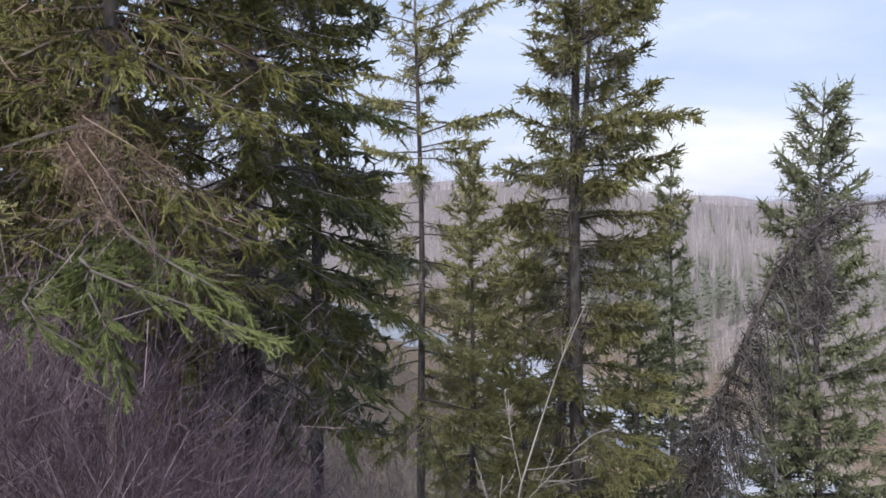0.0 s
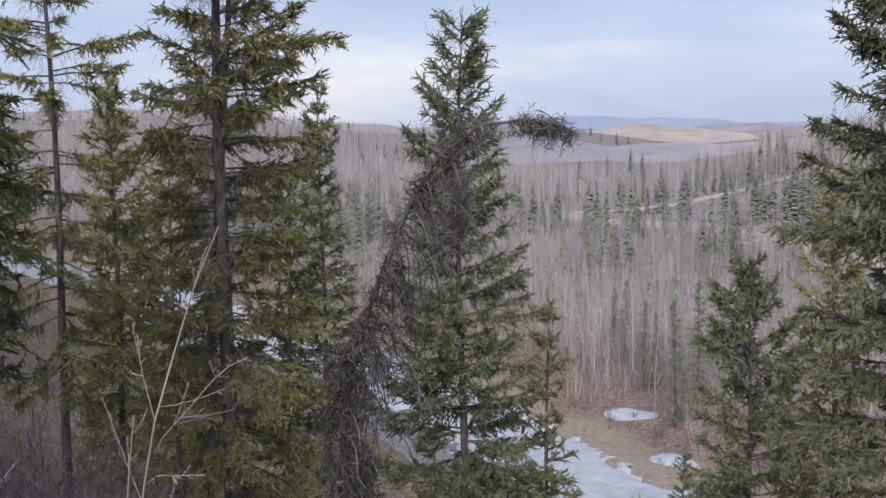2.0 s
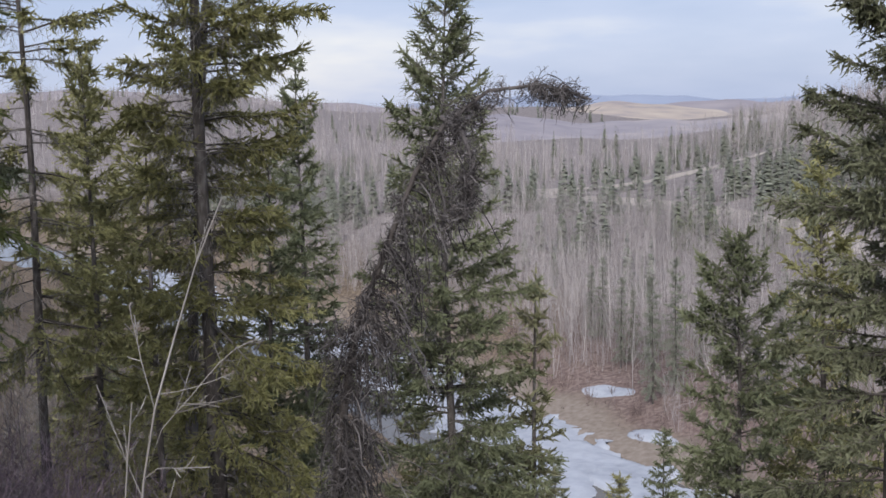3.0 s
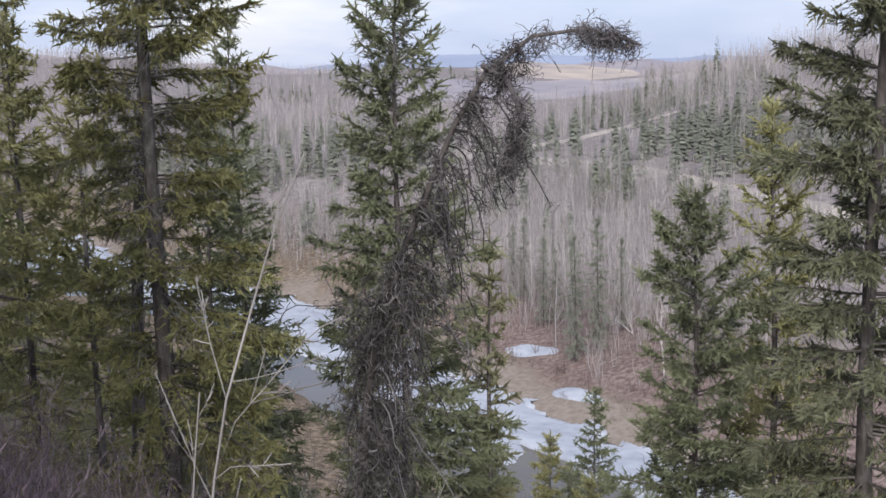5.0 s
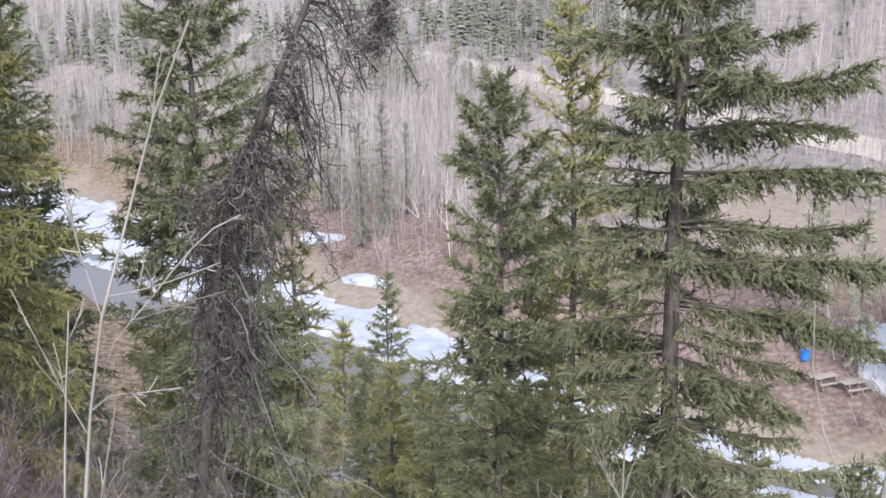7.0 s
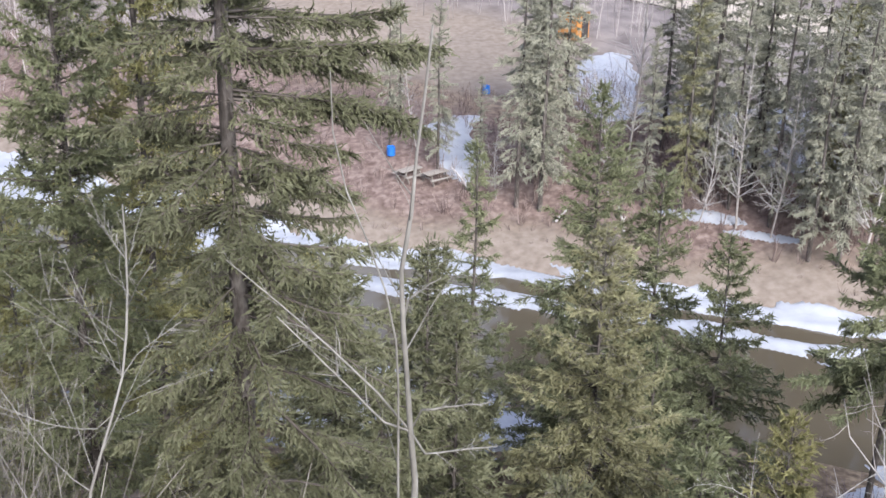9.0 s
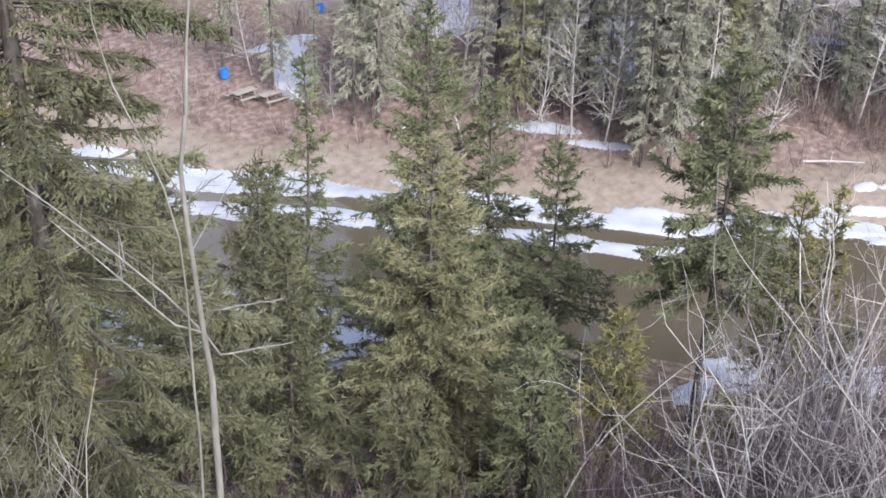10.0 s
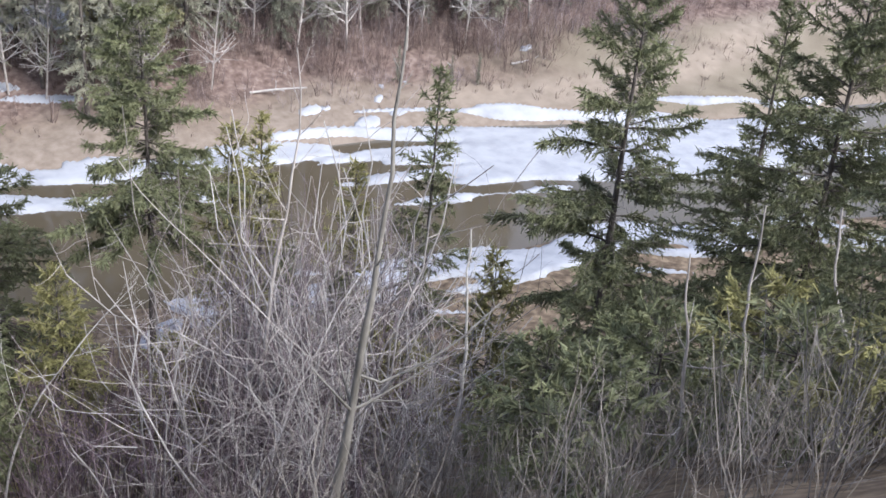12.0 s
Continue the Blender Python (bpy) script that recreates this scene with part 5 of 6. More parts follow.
green_limbs(dense_spruce, [[(-3.8, 11.1, 25.0), (-2.68, 10.73, 24.78), (-2.45, 10.92, 24.57), (-2.02, 11.25, 24.32)], [(-3.8, 11.1, 24.5), (-2.84, 10.6, 24.38), (-2.61, 10.79, 23.97), (-2.18, 11.13, 23.59)], [(-3.8, 11.1, 24.3), (-2.76, 10.67, 24.18), (-2.58, 10.82, 23.67), (-2.46, 10.91, 23.21)], [(-3.8, 11.1, 25.8), (-2.83, 10.61, 25.53), (-2.17, 11.14, 25.32)], [(-3.8, 11.1, 26.7), (-2.89, 10.55, 26.41), (-2.13, 11.17, 26.09)], [(-3.8, 11.1, 25.4), (-2.75, 10.67, 25.18), (-2.13, 11.17, 24.77)]], 153, "needle_fresh", tuft=0.1, reach=0.32)
slope_tree("spruce_tree", -7.2, 11.6, 33.0, 24.0, 2.0, 55, "needle_green", "dark spruce deep in the hillside stand", MID, droop=0.4, power=0.35, dead=1200)
slope_tree("spruce_tree", -6.8, 15.6, 32.0, 22.6, 1.2, 56, "needle_green", "dark spruce deep in the hillside stand", MID, droop=0.4, power=0.35, dead=1200)
slope_tree("spruce_tree", -10.2, 9.0, 33.0, 22.9, 2.2, 58, "needle_green", "dark spruce deep in the hillside stand", MID, droop=0.4, power=0.35, dead=800)
slope_tree("spruce_tree", -4.9, 8.4, 33.5, 25.0, 1.9, 59, "needle_olive", "large yellow-green spruce crowding its neighbour", NEAR, tuft=0.16, droop=0.4, power=0.35, dead=1000)
slope_tree("spruce_tree", -9.7, 22.3, 31.5, 21.0, 1.7, 23, "needle_olive", "thin open spruce with sparse drooping branches", NEAR, per=4, whorl=0.45, jitter=0.35, inner=0.35, droop=0.3, ragged=0.6, power=0.35, trunk_r=0.1)
slope_tree("spruce_tree", -5.7, 20.2, 30.6, 23.0, 1.25, 24, "needle_olive", "slim leaning spruce with grey bare trunk", NEAR, per=4, whorl=0.42, jitter=0.35, lean=(0.9, 0.2), inner=0.4, ragged=0.6, power=0.35, trunk_r=0.13)
slope_tree("spruce_tree", -4.0, 18.2, 31.5, 17.5, 1.3, 25, "needle_ochre", "tall olive spruce with a straight dark trunk", NEAR, bias=(-0.4, 0.25), dead=4800, inner=0.2, power=0.28, trunk_r=0.15, whorl=0.42, per=6, jitter=0.35, twig_gap=0.085, tuft=0.11, blades=2, droop=0.35)
slope_tree("spruce_tree", -7.7, 30.4, 26.4, 10, 1.8, 26, "needle_green", "slender green spruce lower on the slope", MID)
slope_tree("spruce_tree", -10.5, 25.5, 26.4, 12, 2.0, 27, "needle_olive", "yellow-green young spruce in a crowded group", MID, per=6, inner=0.25, ragged=0.5)
slope_tree("spruce_tree", -12.1, 28.0, 26.5, 12, 2.0, 28, "needle_olive", "yellow-green young spruce in a crowded group", MID, per=6, inner=0.25, ragged=0.5)
slope_tree("spruce_tree", -8.0, 23.6, 25.2, 12, 1.8, 29, "needle_olive", "yellow-green young spruce in a crowded group", MID, per=6, inner=0.25, ragged=0.5)
slope_tree("spruce_tree", -6.9, 26.6, 24.4, 10, 1.8, 30, "needle_green", "green spruce behind taller slope spruces", MID)
slope_tree("spruce_tree", -1.68, 22.4, 27.3, 12, 1.95, 31, "needle_green", "full green spruce with a pointed top", NEAR, trunk_r=0.11, power=0.6, whorl=0.4, per=8, jitter=0.3, twig_gap=0.085, tuft=0.11, blades=2, inner=0.15)
slope_tree("spruce_tree", -0.45, 23.6, 22.3, 12, 1.0, 32, "needle_yellow", "narrow brownish spruce with sparse lower branches", MID, ragged=0.6)
slope_tree("spruce_tree", 3.05, 23.7, 22.9, 10, 1.75, 33, "needle_green", "green spruce with clumped drooping branches", NEAR, ragged=0.5, inner=0.15, whorl=0.4, per=8, jitter=0.35, twig_gap=0.09, power=0.55)
slope_tree("spruce_tree", 5.15, 18.5, 29.6, 12.5, 2.0, 34, "needle_sombre", "large spruce with long drooping side branches", NEAR, bias=(0.0, 0.22), dead=3400, droop=0.5, inner=0.1, ragged=0.38, trunk_r=0.16, power=0.34, whorl=0.54, per=8, jitter=0.24, twig_gap=0.055, tuft=0.1, blades=2, hang=0.7, wood="dead_dark")
slope_tree("spruce_tree", 4.5, 26.0, 24.4, 9, 2.0, 35, "needle_olive", "spruce standing behind a larger one", MID)
slope_tree("spruce_tree", -1.2, 55.6, 10.7, 1.0, 1.7, 36, "needle_green", "small pointed spruce near the water", MID)
slope_tree("spruce_tree", 3.2, 50.0, 9.6, 1.0, 1.9, 37, "needle_olive", "young spruce near the river bank", MID)
slope_tree("spruce_tree", 15.6, 37.3, 13.1, 2.0, 1.4, 38, "needle_green", "dark open-topped spruce near the river bank", MID, ragged=0.6, inner=0.3, jitter=0.3, whorl=0.45)
slope_tree("spruce_tree", 19.6, 36.6, 14.8, 1.8, 2.8, 39, "needle_green", "bushy green spruce near the river bank", MID)
slope_tree("spruce_tree", 21.4, 35.4, 12.2, 1.8, 2.4, 40, "needle_green", "green spruce close beside a bushy one", MID)
slope_tree("spruce_tree", 15.5, 27.6, 13.9, 3.2, 3.3, 41, "needle_yellow", "yellowing full spruce in the middle of the slope", NEAR, twig_gap=0.12, tuft=0.16, blades=2, whorl=0.42, per=8, jitter=0.28, inner=0.12, power=0.85, blade_width=0.16)
slope_tree("spruce_tree", 22.6, 33.0, 10.8, 1.8, 2.9, 42, "needle_green", "green young spruce near the river", MID, power=0.85)
slope_tree("spruce_tree", 24.6, 27.3, 15.2, 8.0, 2.5, 43, "needle_green", "bright green spruce with bare lower trunk", NEAR, twig_gap=0.1, tuft=0.17, blades=2, ragged=0.4, whorl=0.46, per=8, jitter=0.25, inner=0.15, power=0.7)
slope_tree("spruce_tree", 14.1, 36.5, 10.2, 1.8, 1.8, 44, "needle_sombre", "young green spruce near the river bank", MID)
slope_tree("spruce_tree", 12.2, 31.8, 12.4, 4.0, 2.1, 45, "needle_sombre", "green spruce on the lower slope", MID)
slope_tree("spruce_tree", 31.5, 22.3, 12.9, 3.0, 1.25, 46, "needle_green", "small dark ragged spruce near the bank", MID, ragged=0.7, inner=0.2)
slope_tree("spruce_tree", 26.4, 13.2, 18.8, 4.5, 2.9, 147, "needle_green", "tall open spruce with widely spaced branches", NEAR, per=7, whorl=0.55, jitter=0.25, ragged=0.5, trunk_r=0.12, power=0.7, dead=1200, twig_gap=0.065, droop=0.5, tuft=0.12, blades=2, inner=0.12, hang=0.7)
slope_tree("spruce_tree", 29.6, 9.8, 19.8, 4.0, 2.6, 48, "needle_green", "ragged spruce with browning branch tips", MID, ragged=0.4, power=0.5, twig_gap=0.1, tuft=0.125, hang=0.65, dead=900)
slope_tree("spruce_tree", 32.6, 12.6, 17.2, 3.0, 2.2, 49, "needle_green", "spruce beside the frozen backwater", MID, ragged=0.5, twig_gap=0.12, tuft=0.13)
slope_tree("spruce_tree", 26.5, 6.2, 19.0, 5.5, 2.6, 57, "needle_green", "full dark spruce on the upper slope", MID, power=0.5, twig_gap=0.11, tuft=0.13)
slope_tree("spruce_tree", 29.0, 28.6, 9.8, 2.0, 1.5, 50, "needle_olive", "small olive spruce among bare shrubs", MID)
# Kind 2 wears the darkened needles, shade put into their colour.
for k, (px, py, top, rad, kind) in enumerate([(11.2, 26.4, 12.6, 1.9, 2), (13.2, 24.2, 9.4, 1.6, 2), (18.4, 29.6, 9.4, 1.9, 0), (20.4, 25.8, 9.0, 1.6, 1), (9.0, 25.0, 12.6, 1.8, 2), (17.6, 33.4, 9.0, 1.9, 0), (13.0, 33.6, 9.6, 1.8, 0), (25.4, 20.2, 9.2, 1.4, 0), (28.6, 17.6, 9.6, 1.5, 1), (30.5, 15.2, 10.4, 1.6, 0), (22.8, 10.6, 13.2, 1.5, 0), (24.2, 17.0, 9.2, 1.2, 1), (27.4, 24.4, 7.6, 1.3, 0), (20.7, 11.0, 13.6, 1.7, 0), (21.6, 9.3, 14.4, 1.9, 0), (23.4, 8.2, 14.8, 2.0, 1), (20.2, 6.6, 15.4, 1.9, 0), (25.0, 11.2, 12.8, 1.8, 0), (22.6, 12.2, 11.6, 1.4, 0), (16.6, 24.0, 9.6, 1.5, 0), (19.2, 4.6, 15.4, 1.7, 1), (18.2, 8.6, 14.8, 1.5, 0), (21.4, 5.0, 14.2, 1.7, 0), (23.6, 5.4, 14.6, 1.6, 1), (18.6, 27.0, 8.4, 1.5, 0), (21.8, 23.0, 7.6, 1.4, 1), (0.5, 52.0, 7.4, 1.7, 0), (6.0, 47.0, 8.4, 1.8, 1), (-3.6, 58.5, 7.6, 1.7, 1), (1.6, 45.5, 9.4, 1.8, 0), (8.8, 43.6, 8.6, 1.8, 0), (4.4, 55.0, 6.4, 1.5, 0), (-1.8, 50.0, 8.8, 1.7, 0), (11.6, 44.4, 6.8, 1.6, 1), (7.6, 50.6, 5.6, 1.4, 0), (4.6, 42.0, 9.8, 1.8, 1), (-5.6, 52.6, 9.6, 1.8, 0)]):
    slope_tree("spruce_tree", px, py, max(top, terrain(px, py) + 2.5), terrain(px, py) + 0.9, rad, 110 + k, ("needle_green", "needle_olive", "needle_sombre")[kind], ("young green spruce on the lower slope", "young olive spruce on the lower slope", "young spruce on the lower slope, needles painted darker for shade")[kind], MID, power=0.8, tuft=0.2)
slope_tree("spruce_tree", 28.5, 26.7, 10.7, 2.2, 1.3, 61, "needle_olive", "slim olive spruce rising out of bare brush", MID, ragged=0.5)
slope_tree("spruce_tree", 29.8, 23.9, 9.7, 2.2, 1.4, 62, "needle_olive", "slim olive spruce rising out of bare brush", MID, ragged=0.5)
slope_tree("spruce_tree", 23.5, 17.3, 9.8, 5.6, 1.0, 63, "needle_olive", "small olive spruce under pale bare stems", MID, ragged=0.5)
slope_tree("spruce_tree", 9.2, 30.2, 13.6, 5.0, 2.0, 51, "needle_sombre", "green spruce on the lower slope", MID)
slope_tree("spruce_tree", 10.2, 35.0, 10.0, 2.4, 1.9, 52, "needle_green", "young spruce near the river bank", MID)
slope_tree("spruce_tree", 6.4, 33.0, 12.0, 3.6, 2.0, 53, "needle_olive", "young spruce on the lower slope", MID)
for k, (px, py, top, rad) in enumerate([(-5.2, 33.5, 16.4, 1.7), (-9.4, 35.5, 17.6, 1.8), (-12.8, 33.0, 20.2, 1.8), (-2.2, 33.0, 14.8, 1.7), (-3.9, 27.6, 18.6, 1.6), (-14.6, 38.6, 17.4, 1.8), (1.7, 27.6, 16.0, 1.5), (-17.5, 36.5, 20.6, 1.9), (-7.0, 40.0, 13.0, 1.8)]):
    slope_tree("spruce_tree", px, py, top, terrain(px, py) + 1.2, rad, 170 + k, ("needle_olive", "needle_green")[k % 2], ("olive spruce half hidden on the lower slope", "green spruce half hidden on the lower slope")[k % 2], MID, inner=0.2, ragged=0.5, per=5)
slope_tree("spruce_tree", 0.6, 31.5, 15.0, 6.0, 1.8, 54, "needle_olive", "young spruce on the lower slope", MID)


# ---------------------------------------------------------------- thickets and saplings
def sector(rng, count, r0, r1, a0, a1):
    r, a = np.sqrt(rng.uniform(r0 * r0, r1 * r1, count)), np.radians(rng.uniform(a0, a1, count))
    return 3.5 + r * np.sin(a), 3.0 + r * np.cos(a)


def build_thickets():
    rng = np.random.default_rng(5)
    tw = [shrub_template(rng, 2.1, 11, 0.7, 9, 0.002, 4) for _ in range(6)]
    x, y = sector(rng, 340, 6.3, 12.5, -78, -15)
    scatter("red_twig_thicket", tw, x, y, rng.uniform(0.75, 1.25, len(x)) * np.where(np.arctan2(x - 3.5, y - 3) > -0.75, 0.85, 1.1), rng, M["red_twig"], "dense thicket of fine purple-brown leafless twigs", "shrubs")
    gr = [shrub_template(rng, 2.4, 7, 0.8, 5, 0.009, 3) for _ in range(6)]
    x, y = places(rng, 150, 9, 35, 8, 58, lambda x, y: shore_distance(x, y) < -21)
    scatter("slope_shrubs", gr, x, y, rng.uniform(0.5, 1.0, len(x)) * (0.55 + np.hypot(x - 3.5, y - 3) / 32) * np.where(np.arctan2(x - 3.5, y - 3) < 0.62, 0.5, 1.0), rng, M["dead_twig"], "grey leafless shrubs covering the slope", "shrubs")
    x, y = sector(rng, 150, 11.0, 21, 56, 88)
    scatter("slope_shrubs", gr, x, y, rng.uniform(0.5, 1.1, len(x)), rng, M["dead_twig"], "grey leafless shrubs among young spruces", "shrubs")
    x, y = places(rng, 150, 6, 34, -45, 8, lambda x, y: (shore_distance(x, y) < -21) & (np.hypot(x - 3.5, y - 3) > 7))
    scatter("slope_shrubs", gr, x, y, rng.uniform(0.5, 0.95, len(x)), rng, M["dead_twig"], "grey leafless shrubs under slope spruces", "shrubs")
    young = [shrub_template(rng, 3.4, 5, 1.0, 8, 0.0045, 5) for _ in range(6)]
    x, y = places(rng, 170, 13, 27, -48, -4, lambda x, y: shore_distance(x, y) < -24)
    scatter("slope_shrubs", young, x, y, rng.uniform(0.7, 1.25, len(x)), rng, M["dead_twig"], "tall grey leafless brush between slope spruces", "shrubs")
    x, y = places(rng, 170, 25, 46, -36, 4, lambda x, y: shore_distance(x, y) < -17)
    scatter("slope_shrubs", young, x, y, rng.uniform(0.9, 1.7, len(x)), rng, M["dead_twig"], "grey leafless brush on the lower slope", "shrubs")


build_thickets()


def bare_tree(name, line, r0, r1, levels, seed, mat="twig_pale", label="", group="leafless saplings", sides=(8, 5, 4, 1), limbs=()):
    """A leafless tree along a given line: trunk, main limbs and finer branchwork."""
    rng = np.random.default_rng(seed)
    g = np.array(line[0], float)
    path = resampled(line, 14) - g
    path[1:-1] += rng.normal(0, r0 * 0.35, path[1:-1].shape)
    rad = np.linspace(r0, r1, 14) * (1 + 0.08 * rng.normal(size=14))
    top = new(name)
    top.location = g
    part("trunk", fast_mesh("trunk", *tubes(path[None], rad[None], sides[0])), M[mat], top, smooth=True)
    fine = bare_arrays(rng, path, rad * 0.6, levels, sides)[1:]
    for limb in limbs:
        lp = resampled(limb, 8) - g
        k = int(np.argmin(np.linalg.norm(path - lp[0], axis=1)))
        lp[0] = path[k]
        lr = np.linspace(rad[k] * 0.42, max(rad[k] * 0.18, 0.0022), 8)
        lp[1:-1] += rng.normal(0, rad[k] * 0.25, lp[1:-1].shape)
        part("limb", fast_mesh("limb", *tubes(lp[None], lr[None], 6)), M[mat], top, smooth=True)
        sub, sr = offshoots(rng, lp[None], lr[None], 10, 0.25, 0.98, 0.28, 45, 0.08, 0.12, 5)
        fine.append(tubes(sub, np.maximum(sr, 0.0018), 4))
        sub2, sr2 = offshoots(rng, sub, sr, 3, 0.2, 0.95, 0.45, 42, 0.05, 0.12, 3)
        fine.append(tubes(sub2, np.maximum(sr2, 0.0014), 1))
    branch_parts(fine[0], levels[0][0], M[mat], top)
    if fine[1:]:
        tagged(part("twig_spray", fast_mesh("twig_spray", *join_arrays(fine[1:])), M[mat], top), kind="stuff")
    return tagged(top, label, "tree", group)


TWIGGY = [(9, 0.35, 0.98, 0.42, 42, 0.15, 0.10, 6), (5, 0.2, 0.95, 0.5, 38, 0.1, 0.10, 4), (3, 0.2, 0.95, 0.5, 35, 0.05, 0.1, 3)]


def rooted(points):
    """Adds a foot on the ground under the first point."""
    x, y, z = points[0]
    g = terrain(x, y)
    return [(x, y, g - 0.1), *points] if g < z else [(x, y, g - 0.1), *points[1:]]


LIGHT = [(4, 0.5, 0.97, 0.22, 45, 0.15, 0.1, 5), (3, 0.2, 0.95, 0.45, 40, 0.1, 0.1, 4)]
bare_tree("aspen_sapling", rooted([(1.46, 7.01, 23.72), (1.51, 7.03, 24.0), (1.65, 7.07, 24.54), (1.75, 7.1, 24.79), (1.82, 7.12, 24.95)]), 0.010, 0.0025, LIGHT, 61, mat="dead_twig", label="thin pale forked leafless sapling",
          limbs=[[(1.52, 7.03, 24.04), (1.68, 7.08, 24.22), (1.83, 7.12, 24.4), (1.92, 7.14, 24.43)], [(1.54, 7.04, 24.21), (1.5, 7.03, 24.42), (1.48, 7.02, 24.57)], [(1.52, 7.03, 23.95), (1.68, 7.08, 23.95), (1.74, 7.1, 23.95)]])
bare_tree("aspen_sapling", rooted([(1.41, 6.99, 23.5), (1.42, 7.0, 23.8), (1.46, 7.01, 24.04), (1.47, 7.02, 24.2)]), 0.007, 0.0025, LIGHT, 68, mat="dead_twig", label="thin pale leafless sapling beside a forked one")
bare_tree("young_aspen", rooted([(5.9, 12.67, 18.2), (5.83, 12.68, 19.2), (5.75, 12.71, 20.3), (5.81, 12.69, 21.0), (5.89, 12.66, 21.7), (5.99, 12.63, 22.8)]), 0.045, 0.010, LIGHT, 62, mat="young_bark", label="young aspen with a forked mottled grey trunk",
          limbs=[[(5.77, 12.7, 19.17), (5.0, 12.9, 20.01), (4.28, 13.02, 20.76)], [(5.75, 12.6, 18.95), (5.1, 12.77, 19.71), (4.67, 12.86, 20.24)], [(5.85, 12.68, 19.2), (6.22, 12.55, 19.23), (6.56, 12.43, 19.3)], [(5.88, 12.67, 18.7), (6.63, 12.4, 18.83)], [(5.76, 12.7, 20.3), (6.1, 12.6, 20.55)]])
bare_tree("aspen_sapling", rooted([(5.7, 12.55, 19.6), (5.66, 12.53, 20.4), (5.26, 12.53, 21.3), (5.10, 12.57, 21.9), (5.12, 12.56, 22.5)]), 0.018, 0.005, [(3, 0.4, 0.95, 0.12, 45, 0.2, 0.06, 4)], 63, mat="young_bark", label="crooked thin bare stem beside a young aspen")
bare_tree("aspen_sapling", rooted([(2.95, 9.6, 20.9), (3.21, 9.6, 21.53), (3.3, 9.59, 22.01), (3.31, 9.59, 22.67)]), 0.014, 0.004, TWIGGY, 64, mat="young_bark", label="pale leafless sapling with spreading side twigs",
          limbs=[[(3.24, 9.6, 21.56), (3.09, 9.6, 22.04), (2.99, 9.6, 22.39)], [(3.15, 9.6, 21.32), (2.85, 9.6, 21.38), (2.57, 9.58, 21.58)], [(3.27, 9.6, 21.74), (3.47, 9.59, 21.89), (3.56, 9.58, 21.95)], [(2.96, 9.6, 20.94), (2.72, 9.59, 21.33), (2.59, 9.58, 21.68)]])
bare_tree("leaning_aspen", rooted([(15.6, 11.37, 12.86), (15.76, 11.17, 14.79), (15.84, 11.06, 16.33), (15.92, 10.96, 17.73), (15.98, 10.88, 18.95), (15.98, 10.88, 20.2)]), 0.085, 0.015, [(7, 0.3, 0.97, 0.2, 45, 0.25, 0.08, 6), (4, 0.2, 0.9, 0.4, 40, 0.1, 0.08, 4)], 65, mat="young_bark", label="grey leaning aspen with bare upper branches",
          limbs=[[(15.76, 11.17, 14.79), (16.5, 10.6, 15.1), (17.3, 9.9, 16.2)]])
bare_tree("leafless_aspen", rooted([(20.86, 18.84, 5.33), (21.02, 18.67, 9.41), (21.26, 18.41, 12.3), (21.51, 18.14, 14.9), (21.45, 18.21, 16.74)]), 0.075, 0.010, [(14, 0.3, 0.97, 0.30, 48, 0.2, 0.1, 6), (6, 0.2, 0.95, 0.45, 42, 0.1, 0.12, 4), (3, 0.2, 0.95, 0.5, 38, 0.05, 0.1, 3)], 66, label="leafless aspen with many crossing grey branches")
bare_tree("leafless_birch", rooted([(20.35, 22.04, 3.5), (20.37, 22.03, 6.49), (20.4, 22.0, 8.89)]), 0.05, 0.016, TWIGGY, 67, mat="birch", label="pale-stemmed leafless birch on the lower slope")
bare_tree("leafless_birch", rooted([(20.2, 22.1, 3.5), (20.16, 22.19, 7.53), (20.11, 22.23, 8.88)]), 0.045, 0.014, TWIGGY, 69, mat="birch", label="pale-stemmed leafless birch beside another stem")
bare_tree("bent_tree", rooted([(15.91, 21.59, 6.15), (16.18, 21.41, 7.78), (16.83, 20.95, 9.35), (17.61, 20.36, 10.68), (18.4, 19.71, 11.88)]), 0.032, 0.008, TWIGGY, 72, mat="birch", label="bent pale leafless tree with an arching limb",
          limbs=[[(16.59, 20.51, 9.7), (16.0, 20.93, 10.37), (15.47, 21.27, 10.76), (14.91, 21.62, 10.72), (14.65, 21.77, 10.35)], [(16.36, 20.68, 9.29), (17.18, 20.06, 8.95), (18.34, 19.09, 8.82), (19.23, 18.23, 8.78)]])
bare_tree("aspen_sapling", rooted([(20.06, 8.03, 12.1), (20.06, 8.05, 13.26), (20.01, 8.16, 14.76), (19.91, 8.39, 16.12), (19.9, 8.41, 16.6)]), 0.04, 0.012, LIGHT, 73, label="slim pale sapling in front of a spruce",
          limbs=[[(20.05, 8.05, 13.4), (19.4, 8.0, 13.75), (18.83, 8.35, 13.9), (18.5, 9.02, 14.2)]])
bare_tree("aspen_sapling", rooted([(21.28, 7.62, 11.61), (21.26, 7.68, 12.92), (21.26, 7.68, 13.96), (21.2, 7.85, 15.21), (21.19, 7.88, 16.03), (21.1, 7.9, 17.2)]), 0.045, 0.012, LIGHT, 74, label="forked pale sapling among dark spruces",
          limbs=[[(21.26, 7.68, 13.6), (21.1, 7.9, 14.6), (20.98, 8.1, 15.4)], [(21.25, 7.7, 14.4), (21.5, 7.4, 14.6), (21.9, 7.0, 14.9)], [(21.25, 7.7, 14.4), (20.8, 8.2, 14.2), (20.5, 8.5, 14.3)]])
